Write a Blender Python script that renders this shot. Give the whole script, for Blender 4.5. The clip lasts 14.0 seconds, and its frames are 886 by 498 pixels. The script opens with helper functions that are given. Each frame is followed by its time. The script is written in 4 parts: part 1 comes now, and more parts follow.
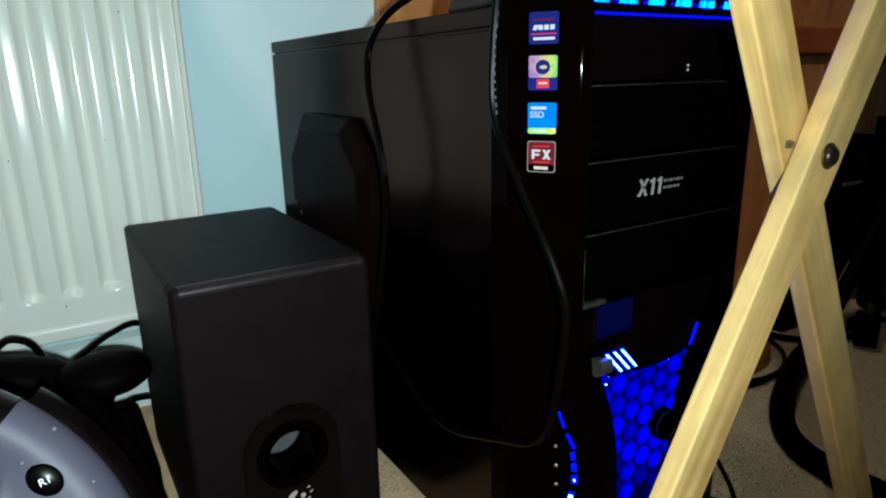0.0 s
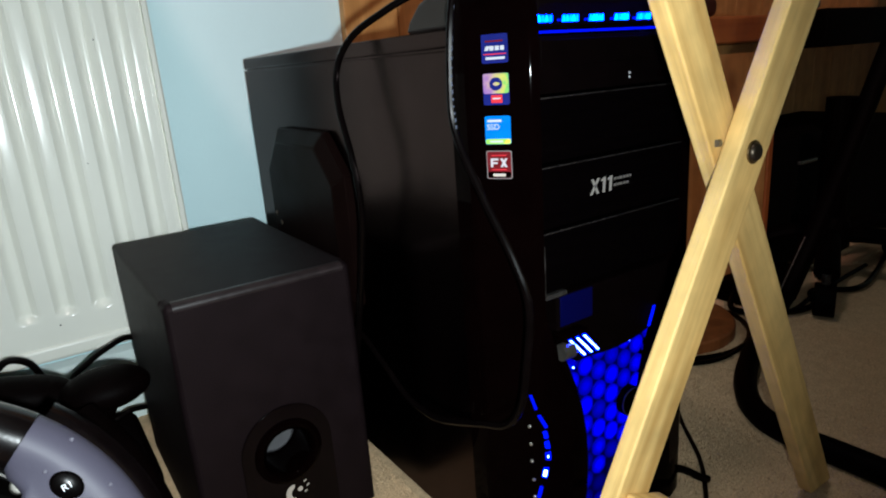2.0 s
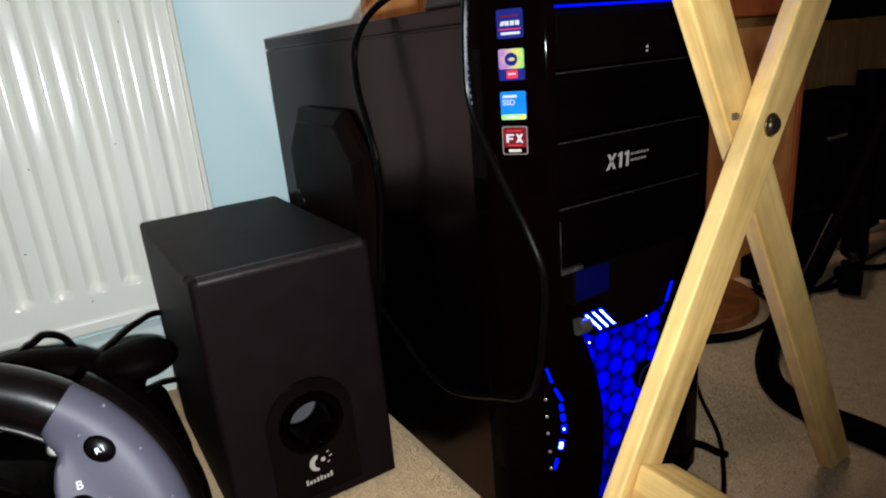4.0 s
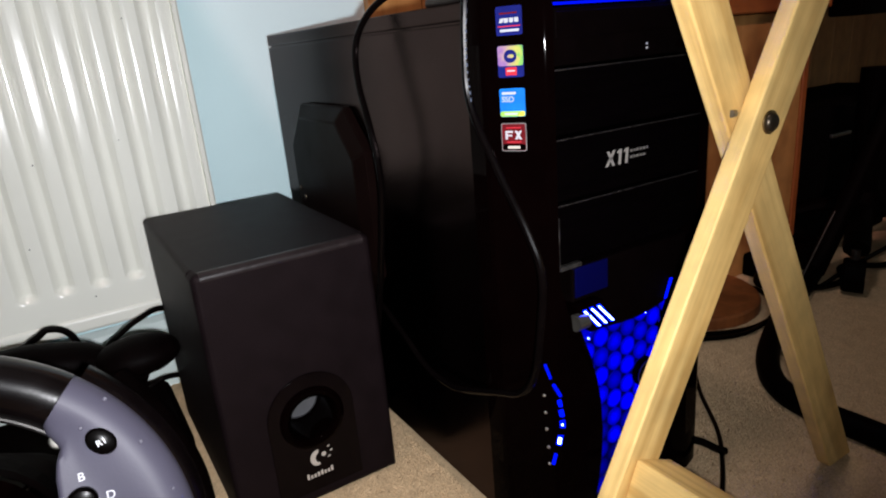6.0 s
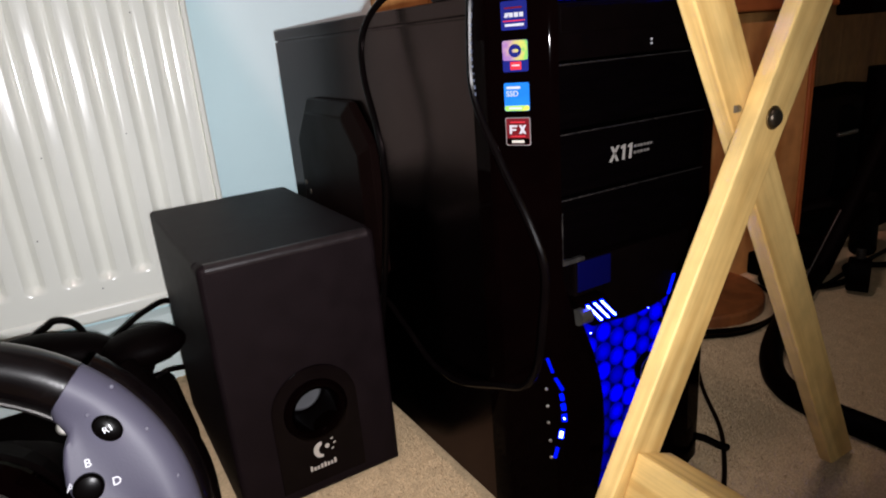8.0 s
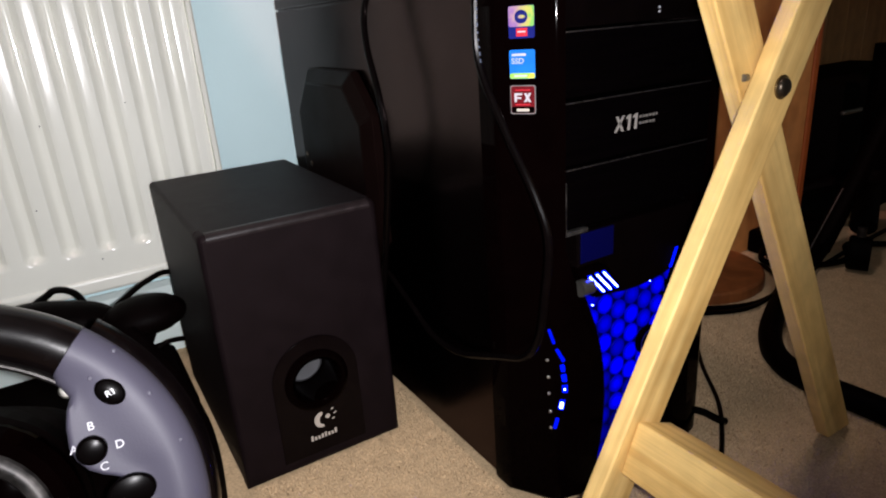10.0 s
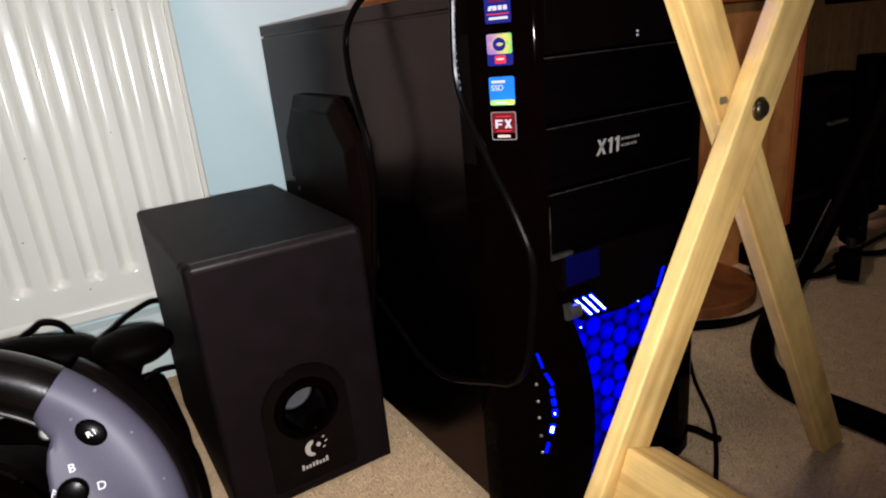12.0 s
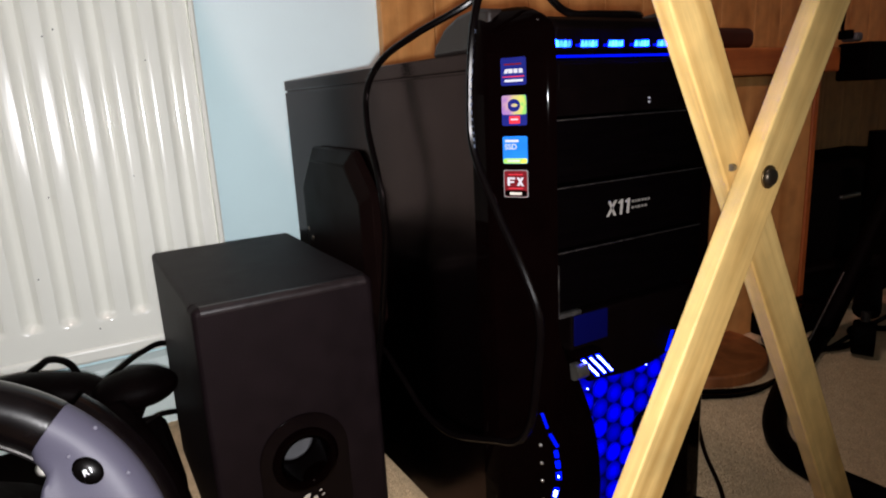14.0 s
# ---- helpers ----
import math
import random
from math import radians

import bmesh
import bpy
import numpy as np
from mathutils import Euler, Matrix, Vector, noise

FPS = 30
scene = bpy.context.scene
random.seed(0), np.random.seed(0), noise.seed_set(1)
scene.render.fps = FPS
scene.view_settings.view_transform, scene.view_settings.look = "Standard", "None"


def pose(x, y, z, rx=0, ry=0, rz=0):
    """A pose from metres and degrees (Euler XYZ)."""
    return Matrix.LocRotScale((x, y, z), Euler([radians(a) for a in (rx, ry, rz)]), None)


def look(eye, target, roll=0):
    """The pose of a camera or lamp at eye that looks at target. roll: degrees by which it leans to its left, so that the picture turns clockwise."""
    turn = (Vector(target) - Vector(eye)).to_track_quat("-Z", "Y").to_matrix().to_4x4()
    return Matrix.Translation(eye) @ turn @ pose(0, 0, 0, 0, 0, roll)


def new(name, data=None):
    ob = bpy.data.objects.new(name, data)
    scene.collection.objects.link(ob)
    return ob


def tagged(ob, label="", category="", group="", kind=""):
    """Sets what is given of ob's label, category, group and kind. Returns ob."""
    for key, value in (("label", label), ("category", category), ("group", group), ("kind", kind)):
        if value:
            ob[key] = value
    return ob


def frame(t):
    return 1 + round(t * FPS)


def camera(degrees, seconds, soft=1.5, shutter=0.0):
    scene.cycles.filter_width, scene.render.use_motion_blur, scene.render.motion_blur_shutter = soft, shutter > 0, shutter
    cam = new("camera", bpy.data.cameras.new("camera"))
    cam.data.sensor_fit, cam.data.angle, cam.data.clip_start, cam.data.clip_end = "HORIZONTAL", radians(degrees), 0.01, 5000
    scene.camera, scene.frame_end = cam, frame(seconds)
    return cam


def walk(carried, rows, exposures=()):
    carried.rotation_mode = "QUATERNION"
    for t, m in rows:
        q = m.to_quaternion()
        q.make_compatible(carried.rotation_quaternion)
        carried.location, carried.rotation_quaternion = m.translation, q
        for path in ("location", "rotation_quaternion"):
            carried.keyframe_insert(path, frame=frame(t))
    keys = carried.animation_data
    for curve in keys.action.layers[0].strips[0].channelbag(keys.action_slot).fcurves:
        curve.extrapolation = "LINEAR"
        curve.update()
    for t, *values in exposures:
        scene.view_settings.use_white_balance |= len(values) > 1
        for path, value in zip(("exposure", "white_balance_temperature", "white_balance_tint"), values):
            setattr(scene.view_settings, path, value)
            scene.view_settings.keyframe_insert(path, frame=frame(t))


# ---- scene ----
cam = camera(69.8, 14.0, soft=2.0)
PATH = [
    (0, (-0.261, -0.265, 0.37), (0.76, 1.37, -0.161), -1.2),
    (0.5, (-0.27, -0.28, 0.377), (0.777, 1.322, -0.205), -2.6),
    (1, (-0.272, -0.287, 0.383), (0.782, 1.315, -0.186), -3.7),
    (1.5, (-0.271, -0.292, 0.384), (0.794, 1.306, -0.173), -3.7),
    (2, (-0.272, -0.296, 0.386), (0.791, 1.305, -0.17), -4.1),
    (2.5, (-0.269, -0.297, 0.387), (0.78, 1.312, -0.169), -4.5),
    (3, (-0.273, -0.3, 0.384), (0.741, 1.32, -0.205), -4.5),
    (5.5, (-0.269, -0.307, 0.384), (0.707, 1.326, -0.23), -5.0),
    (6, (-0.27, -0.308, 0.384), (0.703, 1.328, -0.233), -4.9),
    (6.5, (-0.271, -0.308, 0.383), (0.697, 1.328, -0.238), -4.9),
    (7, (-0.271, -0.309, 0.383), (0.692, 1.33, -0.239), -4.9),
    (9.5, (-0.273, -0.313, 0.377), (0.676, 1.326, -0.268), -4.1),
    (10, (-0.274, -0.31, 0.375), (0.672, 1.314, -0.307), -4.1),
    (10.5, (-0.271, -0.31, 0.374), (0.695, 1.306, -0.301), -3.8),
    (11, (-0.27, -0.311, 0.375), (0.693, 1.309, -0.296), -4.0),
    (11.5, (-0.27, -0.311, 0.374), (0.69, 1.312, -0.291), -3.8),
    (12, (-0.265, -0.311, 0.382), (0.702, 1.318, -0.259), -5.3),
    (12.5, (-0.264, -0.312, 0.382), (0.741, 1.352, -0.086), -4.0),
    (13, (-0.263, -0.311, 0.381), (0.738, 1.353, -0.096), -3.7),
    (13.5, (-0.263, -0.309, 0.386), (0.754, 1.346, -0.088), -4.6),
    (14, (-0.266, -0.315, 0.38), (0.707, 1.369, -0.085), -3.0),
]
EXPOSURES = [(0.0, -0.15, 5350, -14), (1.5, -0.06, 5600, -7), (3.0, 0.0, 5800, -2), (5.5, 0.05, 6000, 6), (10.0, 0.05, 6150, 10), (14.0, 0.08, 6190, 9)]
walk(cam, [(t, look(eye, target, roll)) for t, eye, target, roll in PATH], EXPOSURES)

# ---- light: a hand torch beside the camera, and the dim room ----
world = bpy.data.worlds.new("room_dark")
scene.world = world
world.use_nodes = True
world.node_tree.nodes["Background"].inputs[0].default_value = (0.9, 0.75, 0.6, 1)
world.node_tree.nodes["Background"].inputs[1].default_value = 0.006

TORCH = (-0.262, -0.316, 0.373)
torch = bpy.data.lights.new("torch_light", "SPOT")
torch.energy, torch.color, torch.shadow_soft_size = 17.6, (1.0, 0.945, 0.93), 0.005
torch.spot_size, torch.spot_blend = radians(114), 1.0
torch_ob = new("torch_light", torch)
torch_ob.matrix_world = look(TORCH, (-0.055, 0.42, 0.27))

# the room's lamp, hung high near the wall above the radiator
lamp = bpy.data.lights.new("room_lamp", "AREA")
lamp.energy, lamp.color, lamp.shape, lamp.size = 4.4, (1.0, 0.78, 0.70), "DISK", 0.22
lamp_ob = new("room_lamp", lamp)
lamp_ob.matrix_world = look((-0.32, 0.08, 2.0), (-0.25, 0.12, 0))

# added warm spot; its cone forms the wall's shadow edge low beside the radiator
beam = bpy.data.lights.new("added_warm_beam", "SPOT")
beam.energy, beam.color, beam.shadow_soft_size = 85.0, (1.0, 0.52, 0.44), 0.02
beam.spot_size, beam.spot_blend = radians(30.9), 0.02
beam_ob = new("added_warm_beam", beam)
beam_ob.matrix_world = look((-0.55, -1.55, 2.3), (0.580, 0.515, 0.800))


# ---- materials ----
def mat(name, color, rough=0.5, metal=0.0, vary=0.15, scale=30.0, bump=0.0, bump_scale=200.0, stretch=(1, 1, 1), coat=0.0,
        rough_vary=0.1, spec=0.5, second=None, speckle=0.0, tint=None):
    m = bpy.data.materials.new(name)
    m.use_nodes = True
    nt = m.node_tree
    n, l = nt.nodes, nt.links
    b = n["Principled BSDF"]
    b.inputs["Metallic"].default_value = metal
    b.inputs["Coat Weight"].default_value = coat
    b.inputs["Coat Roughness"].default_value = 0.06
    b.inputs["Specular IOR Level"].default_value = spec
    if tint:
        b.inputs["Specular Tint"].default_value = (*tint, 1)
    tc = n.new("ShaderNodeTexCoord")
    mp = n.new("ShaderNodeMapping")
    mp.inputs["Scale"].default_value = stretch
    l.new(tc.outputs["Object"], mp.inputs[0])
    big = n.new("ShaderNodeTexNoise")
    big.inputs["Scale"].default_value, big.inputs["Detail"].default_value = scale, 5
    l.new(mp.outputs[0], big.inputs[0])
    ramp = n.new("ShaderNodeMix")
    ramp.data_type = "RGBA"
    dark = [c * (1 - vary) for c in color] if second is None else second
    lite = [min(1, c * (1 + vary)) for c in color]
    ramp.inputs[6].default_value, ramp.inputs[7].default_value = (*dark, 1), (*lite, 1)
    sharp = n.new("ShaderNodeMapRange")
    sharp.inputs[1].default_value, sharp.inputs[2].default_value = 0.3, 0.7
    l.new(big.outputs[0], sharp.inputs[0])
    l.new(sharp.outputs[0], ramp.inputs[0])
    out = ramp.outputs[2]
    if speckle:
        sp = n.new("ShaderNodeTexNoise")
        sp.inputs["Scale"].default_value, sp.inputs["Detail"].default_value = bump_scale, 2
        l.new(mp.outputs[0], sp.inputs[0])
        mr = n.new("ShaderNodeMapRange")
        mr.inputs[1].default_value, mr.inputs[2].default_value = 0.3, 0.7
        mr.inputs[3].default_value, mr.inputs[4].default_value = 1 - speckle, 1 + speckle
        l.new(sp.outputs[0], mr.inputs[0])
        mul = n.new("ShaderNodeMix")
        mul.data_type, mul.blend_type = "RGBA", "MULTIPLY"
        mul.inputs[0].default_value = 1
        l.new(out, mul.inputs[6])
        l.new(mr.outputs[0], mul.inputs[7])
        out = mul.outputs[2]
    l.new(out, b.inputs["Base Color"])
    rr = n.new("ShaderNodeMapRange")
    rr.inputs[3].default_value, rr.inputs[4].default_value = max(0.02, rough - rough_vary), min(1, rough + rough_vary)
    l.new(big.outputs[0], rr.inputs[0])
    l.new(rr.outputs[0], b.inputs["Roughness"])
    if bump:
        fine = n.new("ShaderNodeTexNoise")
        fine.inputs["Scale"].default_value, fine.inputs["Detail"].default_value = bump_scale, 3
        l.new(mp.outputs[0], fine.inputs[0])
        bp = n.new("ShaderNodeBump")
        bp.inputs["Strength"].default_value, bp.inputs["Distance"].default_value = bump, 0.001
        l.new(fine.outputs[0], bp.inputs["Height"])
        l.new(bp.outputs[0], b.inputs["Normal"])
    return m


def wood(name, light, dark, rough=0.5, coat=0.05, ring=95.0):
    """Timber with its grain along the local z axis."""
    m = bpy.data.materials.new(name)
    m.use_nodes = True
    n, l = m.node_tree.nodes, m.node_tree.links
    b = n["Principled BSDF"]
    b.inputs["Specular IOR Level"].default_value = 0.35
    b.inputs["Roughness"].default_value, b.inputs["Coat Weight"].default_value, b.inputs["Coat Roughness"].default_value = rough, coat, 0.25
    tc, mp, info = n.new("ShaderNodeTexCoord"), n.new("ShaderNodeMapping"), n.new("ShaderNodeObjectInfo")
    mp.inputs["Scale"].default_value = (1, 1, 0.045)
    l.new(tc.outputs["Object"], mp.inputs[0])
    off = n.new("ShaderNodeVectorMath")
    off.operation = "ADD"
    l.new(mp.outputs[0], off.inputs[0])
    l.new(info.outputs["Random"], off.inputs[1])
    grain, fibre, patch = n.new("ShaderNodeTexNoise"), n.new("ShaderNodeTexNoise"), n.new("ShaderNodeTexNoise")
    for node, sc, det in ((grain, ring, 3), (fibre, 900, 2)):
        node.inputs["Scale"].default_value, node.inputs["Detail"].default_value = sc, det
        l.new(off.outputs[0], node.inputs[0])
    grain.inputs["Distortion"].default_value = 0.6
    patch.inputs["Scale"].default_value, patch.inputs["Detail"].default_value = 34, 3
    l.new(tc.outputs["Object"], patch.inputs[0])
    mix = n.new("ShaderNodeMix")
    mix.data_type = "RGBA"
    mix.inputs[6].default_value, mix.inputs[7].default_value = (*dark, 1), (*light, 1)
    mr = n.new("ShaderNodeMapRange")
    mr.inputs[1].default_value, mr.inputs[2].default_value = 0.32, 0.62
    l.new(grain.outputs[0], mr.inputs[0])
    l.new(mr.outputs[0], mix.inputs[0])
    tint = n.new("ShaderNodeMix")
    tint.data_type, tint.blend_type = "RGBA", "MULTIPLY"
    tint.inputs[0].default_value = 1
    m2 = n.new("ShaderNodeMath")
    m2.operation = "ADD"
    a1, a2 = n.new("ShaderNodeMapRange"), n.new("ShaderNodeMapRange")
    a1.inputs[3].default_value, a1.inputs[4].default_value = 0.36, 0.60
    a2.inputs[1].default_value, a2.inputs[2].default_value = 0.3, 0.7
    a2.inputs[3].default_value, a2.inputs[4].default_value = 0.36, 0.66
    l.new(fibre.outputs[0], a1.inputs[0])
    l.new(patch.outputs[0], a2.inputs[0])
    l.new(a1.outputs[0], m2.inputs[0])
    l.new(a2.outputs[0], m2.inputs[1])
    l.new(mix.outputs[2], tint.inputs[6])
    l.new(m2.outputs[0], tint.inputs[7])
    knot, near, dark_knot = n.new("ShaderNodeTexVoronoi"), n.new("ShaderNodeMapRange"), n.new("ShaderNodeMix")
    knot.inputs["Scale"].default_value = 17.0
    flat = n.new("ShaderNodeMapping")
    flat.inputs["Scale"].default_value = (1, 1, 0.7)
    l.new(tc.outputs["Object"], flat.inputs[0])
    l.new(flat.outputs[0], knot.inputs[0])
    near.inputs[1].default_value, near.inputs[2].default_value, near.inputs[3].default_value, near.inputs[4].default_value = 0.06, 0.30, 0.62, 0.0
    l.new(knot.outputs["Distance"], near.inputs[0])
    dark_knot.data_type = "RGBA"
    dark_knot.inputs[7].default_value = (dark[0] * 0.45, dark[1] * 0.35, dark[2] * 0.3, 1)
    l.new(near.outputs[0], dark_knot.inputs[0])
    l.new(tint.outputs[2], dark_knot.inputs[6])
    l.new(dark_knot.outputs[2], b.inputs["Base Color"])
    bp = n.new("ShaderNodeBump")
    bp.inputs["Strength"].default_value, bp.inputs["Distance"].default_value = 0.25, 0.0006
    l.new(fibre.outputs[0], bp.inputs["Height"])
    l.new(bp.outputs[0], b.inputs["Normal"])
    return m


def glow(name, color, strength, dots=0.0, spread=0.0, fade=0.0):
    """A lit diffuser; dots gives a punched screen in front of it, spread varies piece from piece."""
    m = bpy.data.materials.new(name)
    m.use_nodes = True
    n, l = m.node_tree.nodes, m.node_tree.links
    b = n["Principled BSDF"]
    b.inputs["Base Color"].default_value = (color[0] * 0.02, color[1] * 0.02, color[2] * 0.03, 1)
    b.inputs["Specular IOR Level"].default_value = 0.05
    b.inputs["Emission Color"].default_value = (*color, 1)
    val = n.new("ShaderNodeValue")
    val.outputs[0].default_value = strength
    out = val.outputs[0]
    if dots:
        tc, vo = n.new("ShaderNodeTexCoord"), n.new("ShaderNodeTexVoronoi")
        vo.inputs["Scale"].default_value, vo.inputs["Randomness"].default_value = dots, 0.0
        l.new(tc.outputs["Object"], vo.inputs[0])
        mr = n.new("ShaderNodeMapRange")
        mr.inputs[1].default_value, mr.inputs[2].default_value, mr.inputs[3].default_value, mr.inputs[4].default_value = 0.25, 0.5, 1.25, 0.55
        l.new(vo.outputs[0], mr.inputs[0])
        mu = n.new("ShaderNodeMath")
        mu.operation = "MULTIPLY"
        l.new(out, mu.inputs[0])
        l.new(mr.outputs[0], mu.inputs[1])
        out = mu.outputs[0]
    if fade:
        # a diffuser lit from behind its middle
        tc, ln, mr = n.new("ShaderNodeTexCoord"), n.new("ShaderNodeVectorMath"), n.new("ShaderNodeMapRange")
        ln.operation = "LENGTH"
        l.new(tc.outputs["Object"], ln.inputs[0])
        mr.inputs[1].default_value, mr.inputs[2].default_value, mr.inputs[3].default_value, mr.inputs[4].default_value = fade * 0.3, fade, 1.2, 0.3
        l.new(ln.outputs["Value"], mr.inputs[0])
        mu = n.new("ShaderNodeMath")
        mu.operation = "MULTIPLY"
        l.new(out, mu.inputs[0])
        l.new(mr.outputs[0], mu.inputs[1])
        out = mu.outputs[0]
    if spread:
        info, mr = n.new("ShaderNodeObjectInfo"), n.new("ShaderNodeMapRange")
        mr.inputs[3].default_value, mr.inputs[4].default_value = 1 - spread, 1 + spread
        l.new(info.outputs["Random"], mr.inputs[0])
        mu = n.new("ShaderNodeMath")
        mu.operation = "MULTIPLY"
        l.new(out, mu.inputs[0])
        l.new(mr.outputs[0], mu.inputs[1])
        out = mu.outputs[0]
    l.new(out, b.inputs["Emission Strength"])
    return m


def rainbow(name):
    """Holographic foil: bands of colour across the sticker, local x and y in metres."""
    m = bpy.data.materials.new(name)
    m.use_nodes = True
    n, l = m.node_tree.nodes, m.node_tree.links
    b = n["Principled BSDF"]
    b.inputs["Roughness"].default_value, b.inputs["Metallic"].default_value = 0.35, 0.25
    tc, dot, wob, add = n.new("ShaderNodeTexCoord"), n.new("ShaderNodeVectorMath"), n.new("ShaderNodeTexNoise"), n.new("ShaderNodeMath")
    dot.operation = "DOT_PRODUCT"
    dot.inputs[1].default_value = (45, 12, 0)
    wob.inputs["Scale"].default_value = 180
    l.new(tc.outputs["Object"], dot.inputs[0])
    l.new(tc.outputs["Object"], wob.inputs[0])
    add.operation = "ADD"
    l.new(dot.outputs["Value"], add.inputs[0])
    l.new(wob.outputs[0], add.inputs[1])
    ramp = n.new("ShaderNodeValToRGB")
    el = ramp.color_ramp.elements
    el[0].position, el[0].color = 0.12, (0.26, 0.13, 0.36, 1)
    el[1].position, el[1].color = 0.92, (0.20, 0.46, 0.10, 1)
    for p, c in ((0.40, (0.40, 0.24, 0.30, 1)), (0.58, (0.44, 0.34, 0.20, 1)), (0.76, (0.48, 0.46, 0.10, 1))):
        e = el.new(p)
        e.color = c
    l.new(add.outputs[0], ramp.inputs[0])
    l.new(ramp.outputs[0], b.inputs["Base Color"])
    return m


M_WALL = mat("pale_blue_wall_paint", (0.66, 0.86, 0.90), 0.6, vary=0.03, scale=6, bump=0.25, bump_scale=350)
M_SKIRT = mat("pale_gloss_paint", (0.72, 0.82, 0.80), 0.35, vary=0.04, scale=12)
M_CEIL = mat("white_ceiling_paint", (0.8, 0.8, 0.78), 0.8, vary=0.03)
M_CARPET = mat("beige_carpet", (0.55, 0.40, 0.24), 0.95, vary=0.08, scale=60, bump=0.9, bump_scale=520, spec=0.1, speckle=0.17)
M_RAD = mat("cream_enamel", (0.82, 0.82, 0.745), 0.17, vary=0.03, scale=9, coat=0.3, rough_vary=0.06)
M_STEEL = mat("black_painted_steel", (0.043, 0.0295, 0.0285), 0.20, metal=1.0, vary=0.15, scale=20, bump=0.10, bump_scale=900, rough_vary=0.03, tint=(0.65, 0.64, 0.64))
M_GLOSS = mat("glossy_black_plastic", (0.0010, 0.0003, 0.0003), 0.05, spec=0.014, vary=0.2, scale=40, coat=0.0, rough_vary=0.02)
M_MATTE = mat("matte_black_plastic", (0.0012, 0.0005, 0.0005), 0.55, spec=0.022, vary=0.25, scale=60, bump=0.3, bump_scale=700)
M_RIBBED = mat("ribbed_black_plastic", (0.0006, 0.0003, 0.0004), 0.5, spec=0.014, vary=0.25, scale=60, bump=0.9, bump_scale=260, stretch=(0.35, 1, 3))
M_VINYL = mat("black_vinyl", (0.0054, 0.0032, 0.0039), 0.55, spec=0.08, vary=0.2, scale=50, bump=0.5, bump_scale=1000, rough_vary=0.06, tint=(1.0, 0.82, 0.80))
M_EDGE = mat("worn_edge_highlight", (0.012, 0.0080, 0.0085), 0.36, spec=0.35, vary=0.3, scale=160, rough_vary=0.08)
M_PLATE = mat("smooth_black_plastic", (0.0024, 0.0013, 0.0016), 0.2, spec=0.10, vary=0.2, scale=60, rough_vary=0.04)
M_CABLE = mat("black_cable_sheath", (0.0016, 0.0010, 0.0010), 0.20, vary=0.2, scale=80, rough_vary=0.03, spec=0.065)
M_MARK = mat("pale_cable_print", (0.06, 0.07, 0.10), 0.6, spec=0.1)
M_SILVER = mat("satin_silver", (0.62, 0.6, 0.57), 0.3, metal=0.9, vary=0.08)
M_DULL = mat("dull_grey_metal", (0.2, 0.19, 0.17), 0.35, metal=0.9, vary=0.15, scale=90)
M_PRINT = mat("pale_print", (0.42, 0.37, 0.32), 0.5, vary=0.05)
M_BADGE = mat("silver_grey_print", (0.24, 0.22, 0.20), 0.5, vary=0.08, spec=0.2)
M_TEXT = mat("dim_grey_print", (0.12, 0.11, 0.10), 0.5, vary=0.08, spec=0.2)
M_WHITE = mat("white_print", (0.40, 0.40, 0.43), 0.4, vary=0.03)
M_GREY = mat("lilac_grey_plastic", (0.060, 0.056, 0.080), 0.5, spec=0.28, vary=0.04, scale=25, rough_vary=0.05, bump=0.06, bump_scale=900)
M_RUBBER = mat("black_rubber", (0.002, 0.0012, 0.0013), 0.24, spec=0.4, vary=0.2, scale=60, bump=0.05, bump_scale=600)
M_CONE = mat("grey_port_lining", (0.065, 0.065, 0.07), 0.55, vary=0.15, scale=70)
M_PINE = wood("pale_pine", (0.80, 0.55, 0.205), (0.58, 0.35, 0.108), ring=75)
M_PINE_DULL = wood("honey_pine_board", (0.50, 0.26, 0.082), (0.38, 0.175, 0.048), ring=28)
M_RED = wood("reddish_stained_wood", (0.36, 0.115, 0.027), (0.25, 0.066, 0.014), ring=40)
M_BROWN = wood("dark_brown_wood", (0.25, 0.082, 0.023), (0.16, 0.048, 0.012), ring=40)
M_TRIM = mat("worn_dark_trim", (0.035, 0.032, 0.030), 0.45, metal=0.6, vary=0.8, scale=140)
M_BRONZE = mat("worn_bronze", (0.20, 0.135, 0.06), 0.4, metal=0.9, vary=0.3, scale=120)
M_BOLT = mat("dark_bronze", (0.07, 0.055, 0.04), 0.36, metal=0.9, vary=0.2, scale=120)
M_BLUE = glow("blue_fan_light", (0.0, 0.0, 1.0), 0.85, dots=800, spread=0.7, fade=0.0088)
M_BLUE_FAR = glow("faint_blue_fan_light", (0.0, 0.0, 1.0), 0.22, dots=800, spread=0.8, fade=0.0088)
M_BLUEDIM = glow("grille_spill_glow", (0.0, 0.0, 1.0), 0.035)
M_BLUESPILL = glow("blue_spill_panel", (0.03, 0.04, 1.0), 0.0008)
M_LED = glow("blue_led", (0.0, 0.006, 1.0), 1.6, spread=0.4)
M_LEDHOT = glow("white_blue_led", (0.032, 0.040, 1.0), 105.0)
M_LEDBAR = glow("bright_blue_led", (0.0050, 0.0120, 1.0), 95.0, spread=0.45)
M_REDLED = glow("red_led", (1.0, 0.03, 0.02), 2.0)
M_STICK_NAVY = mat("navy_label", (0.006, 0.009, 0.11), 0.5, spec=0.08, vary=0.1)
M_STICK_BLUE = mat("bright_blue_label", (0.012, 0.13, 0.50), 0.5, spec=0.08, vary=0.12, scale=60)
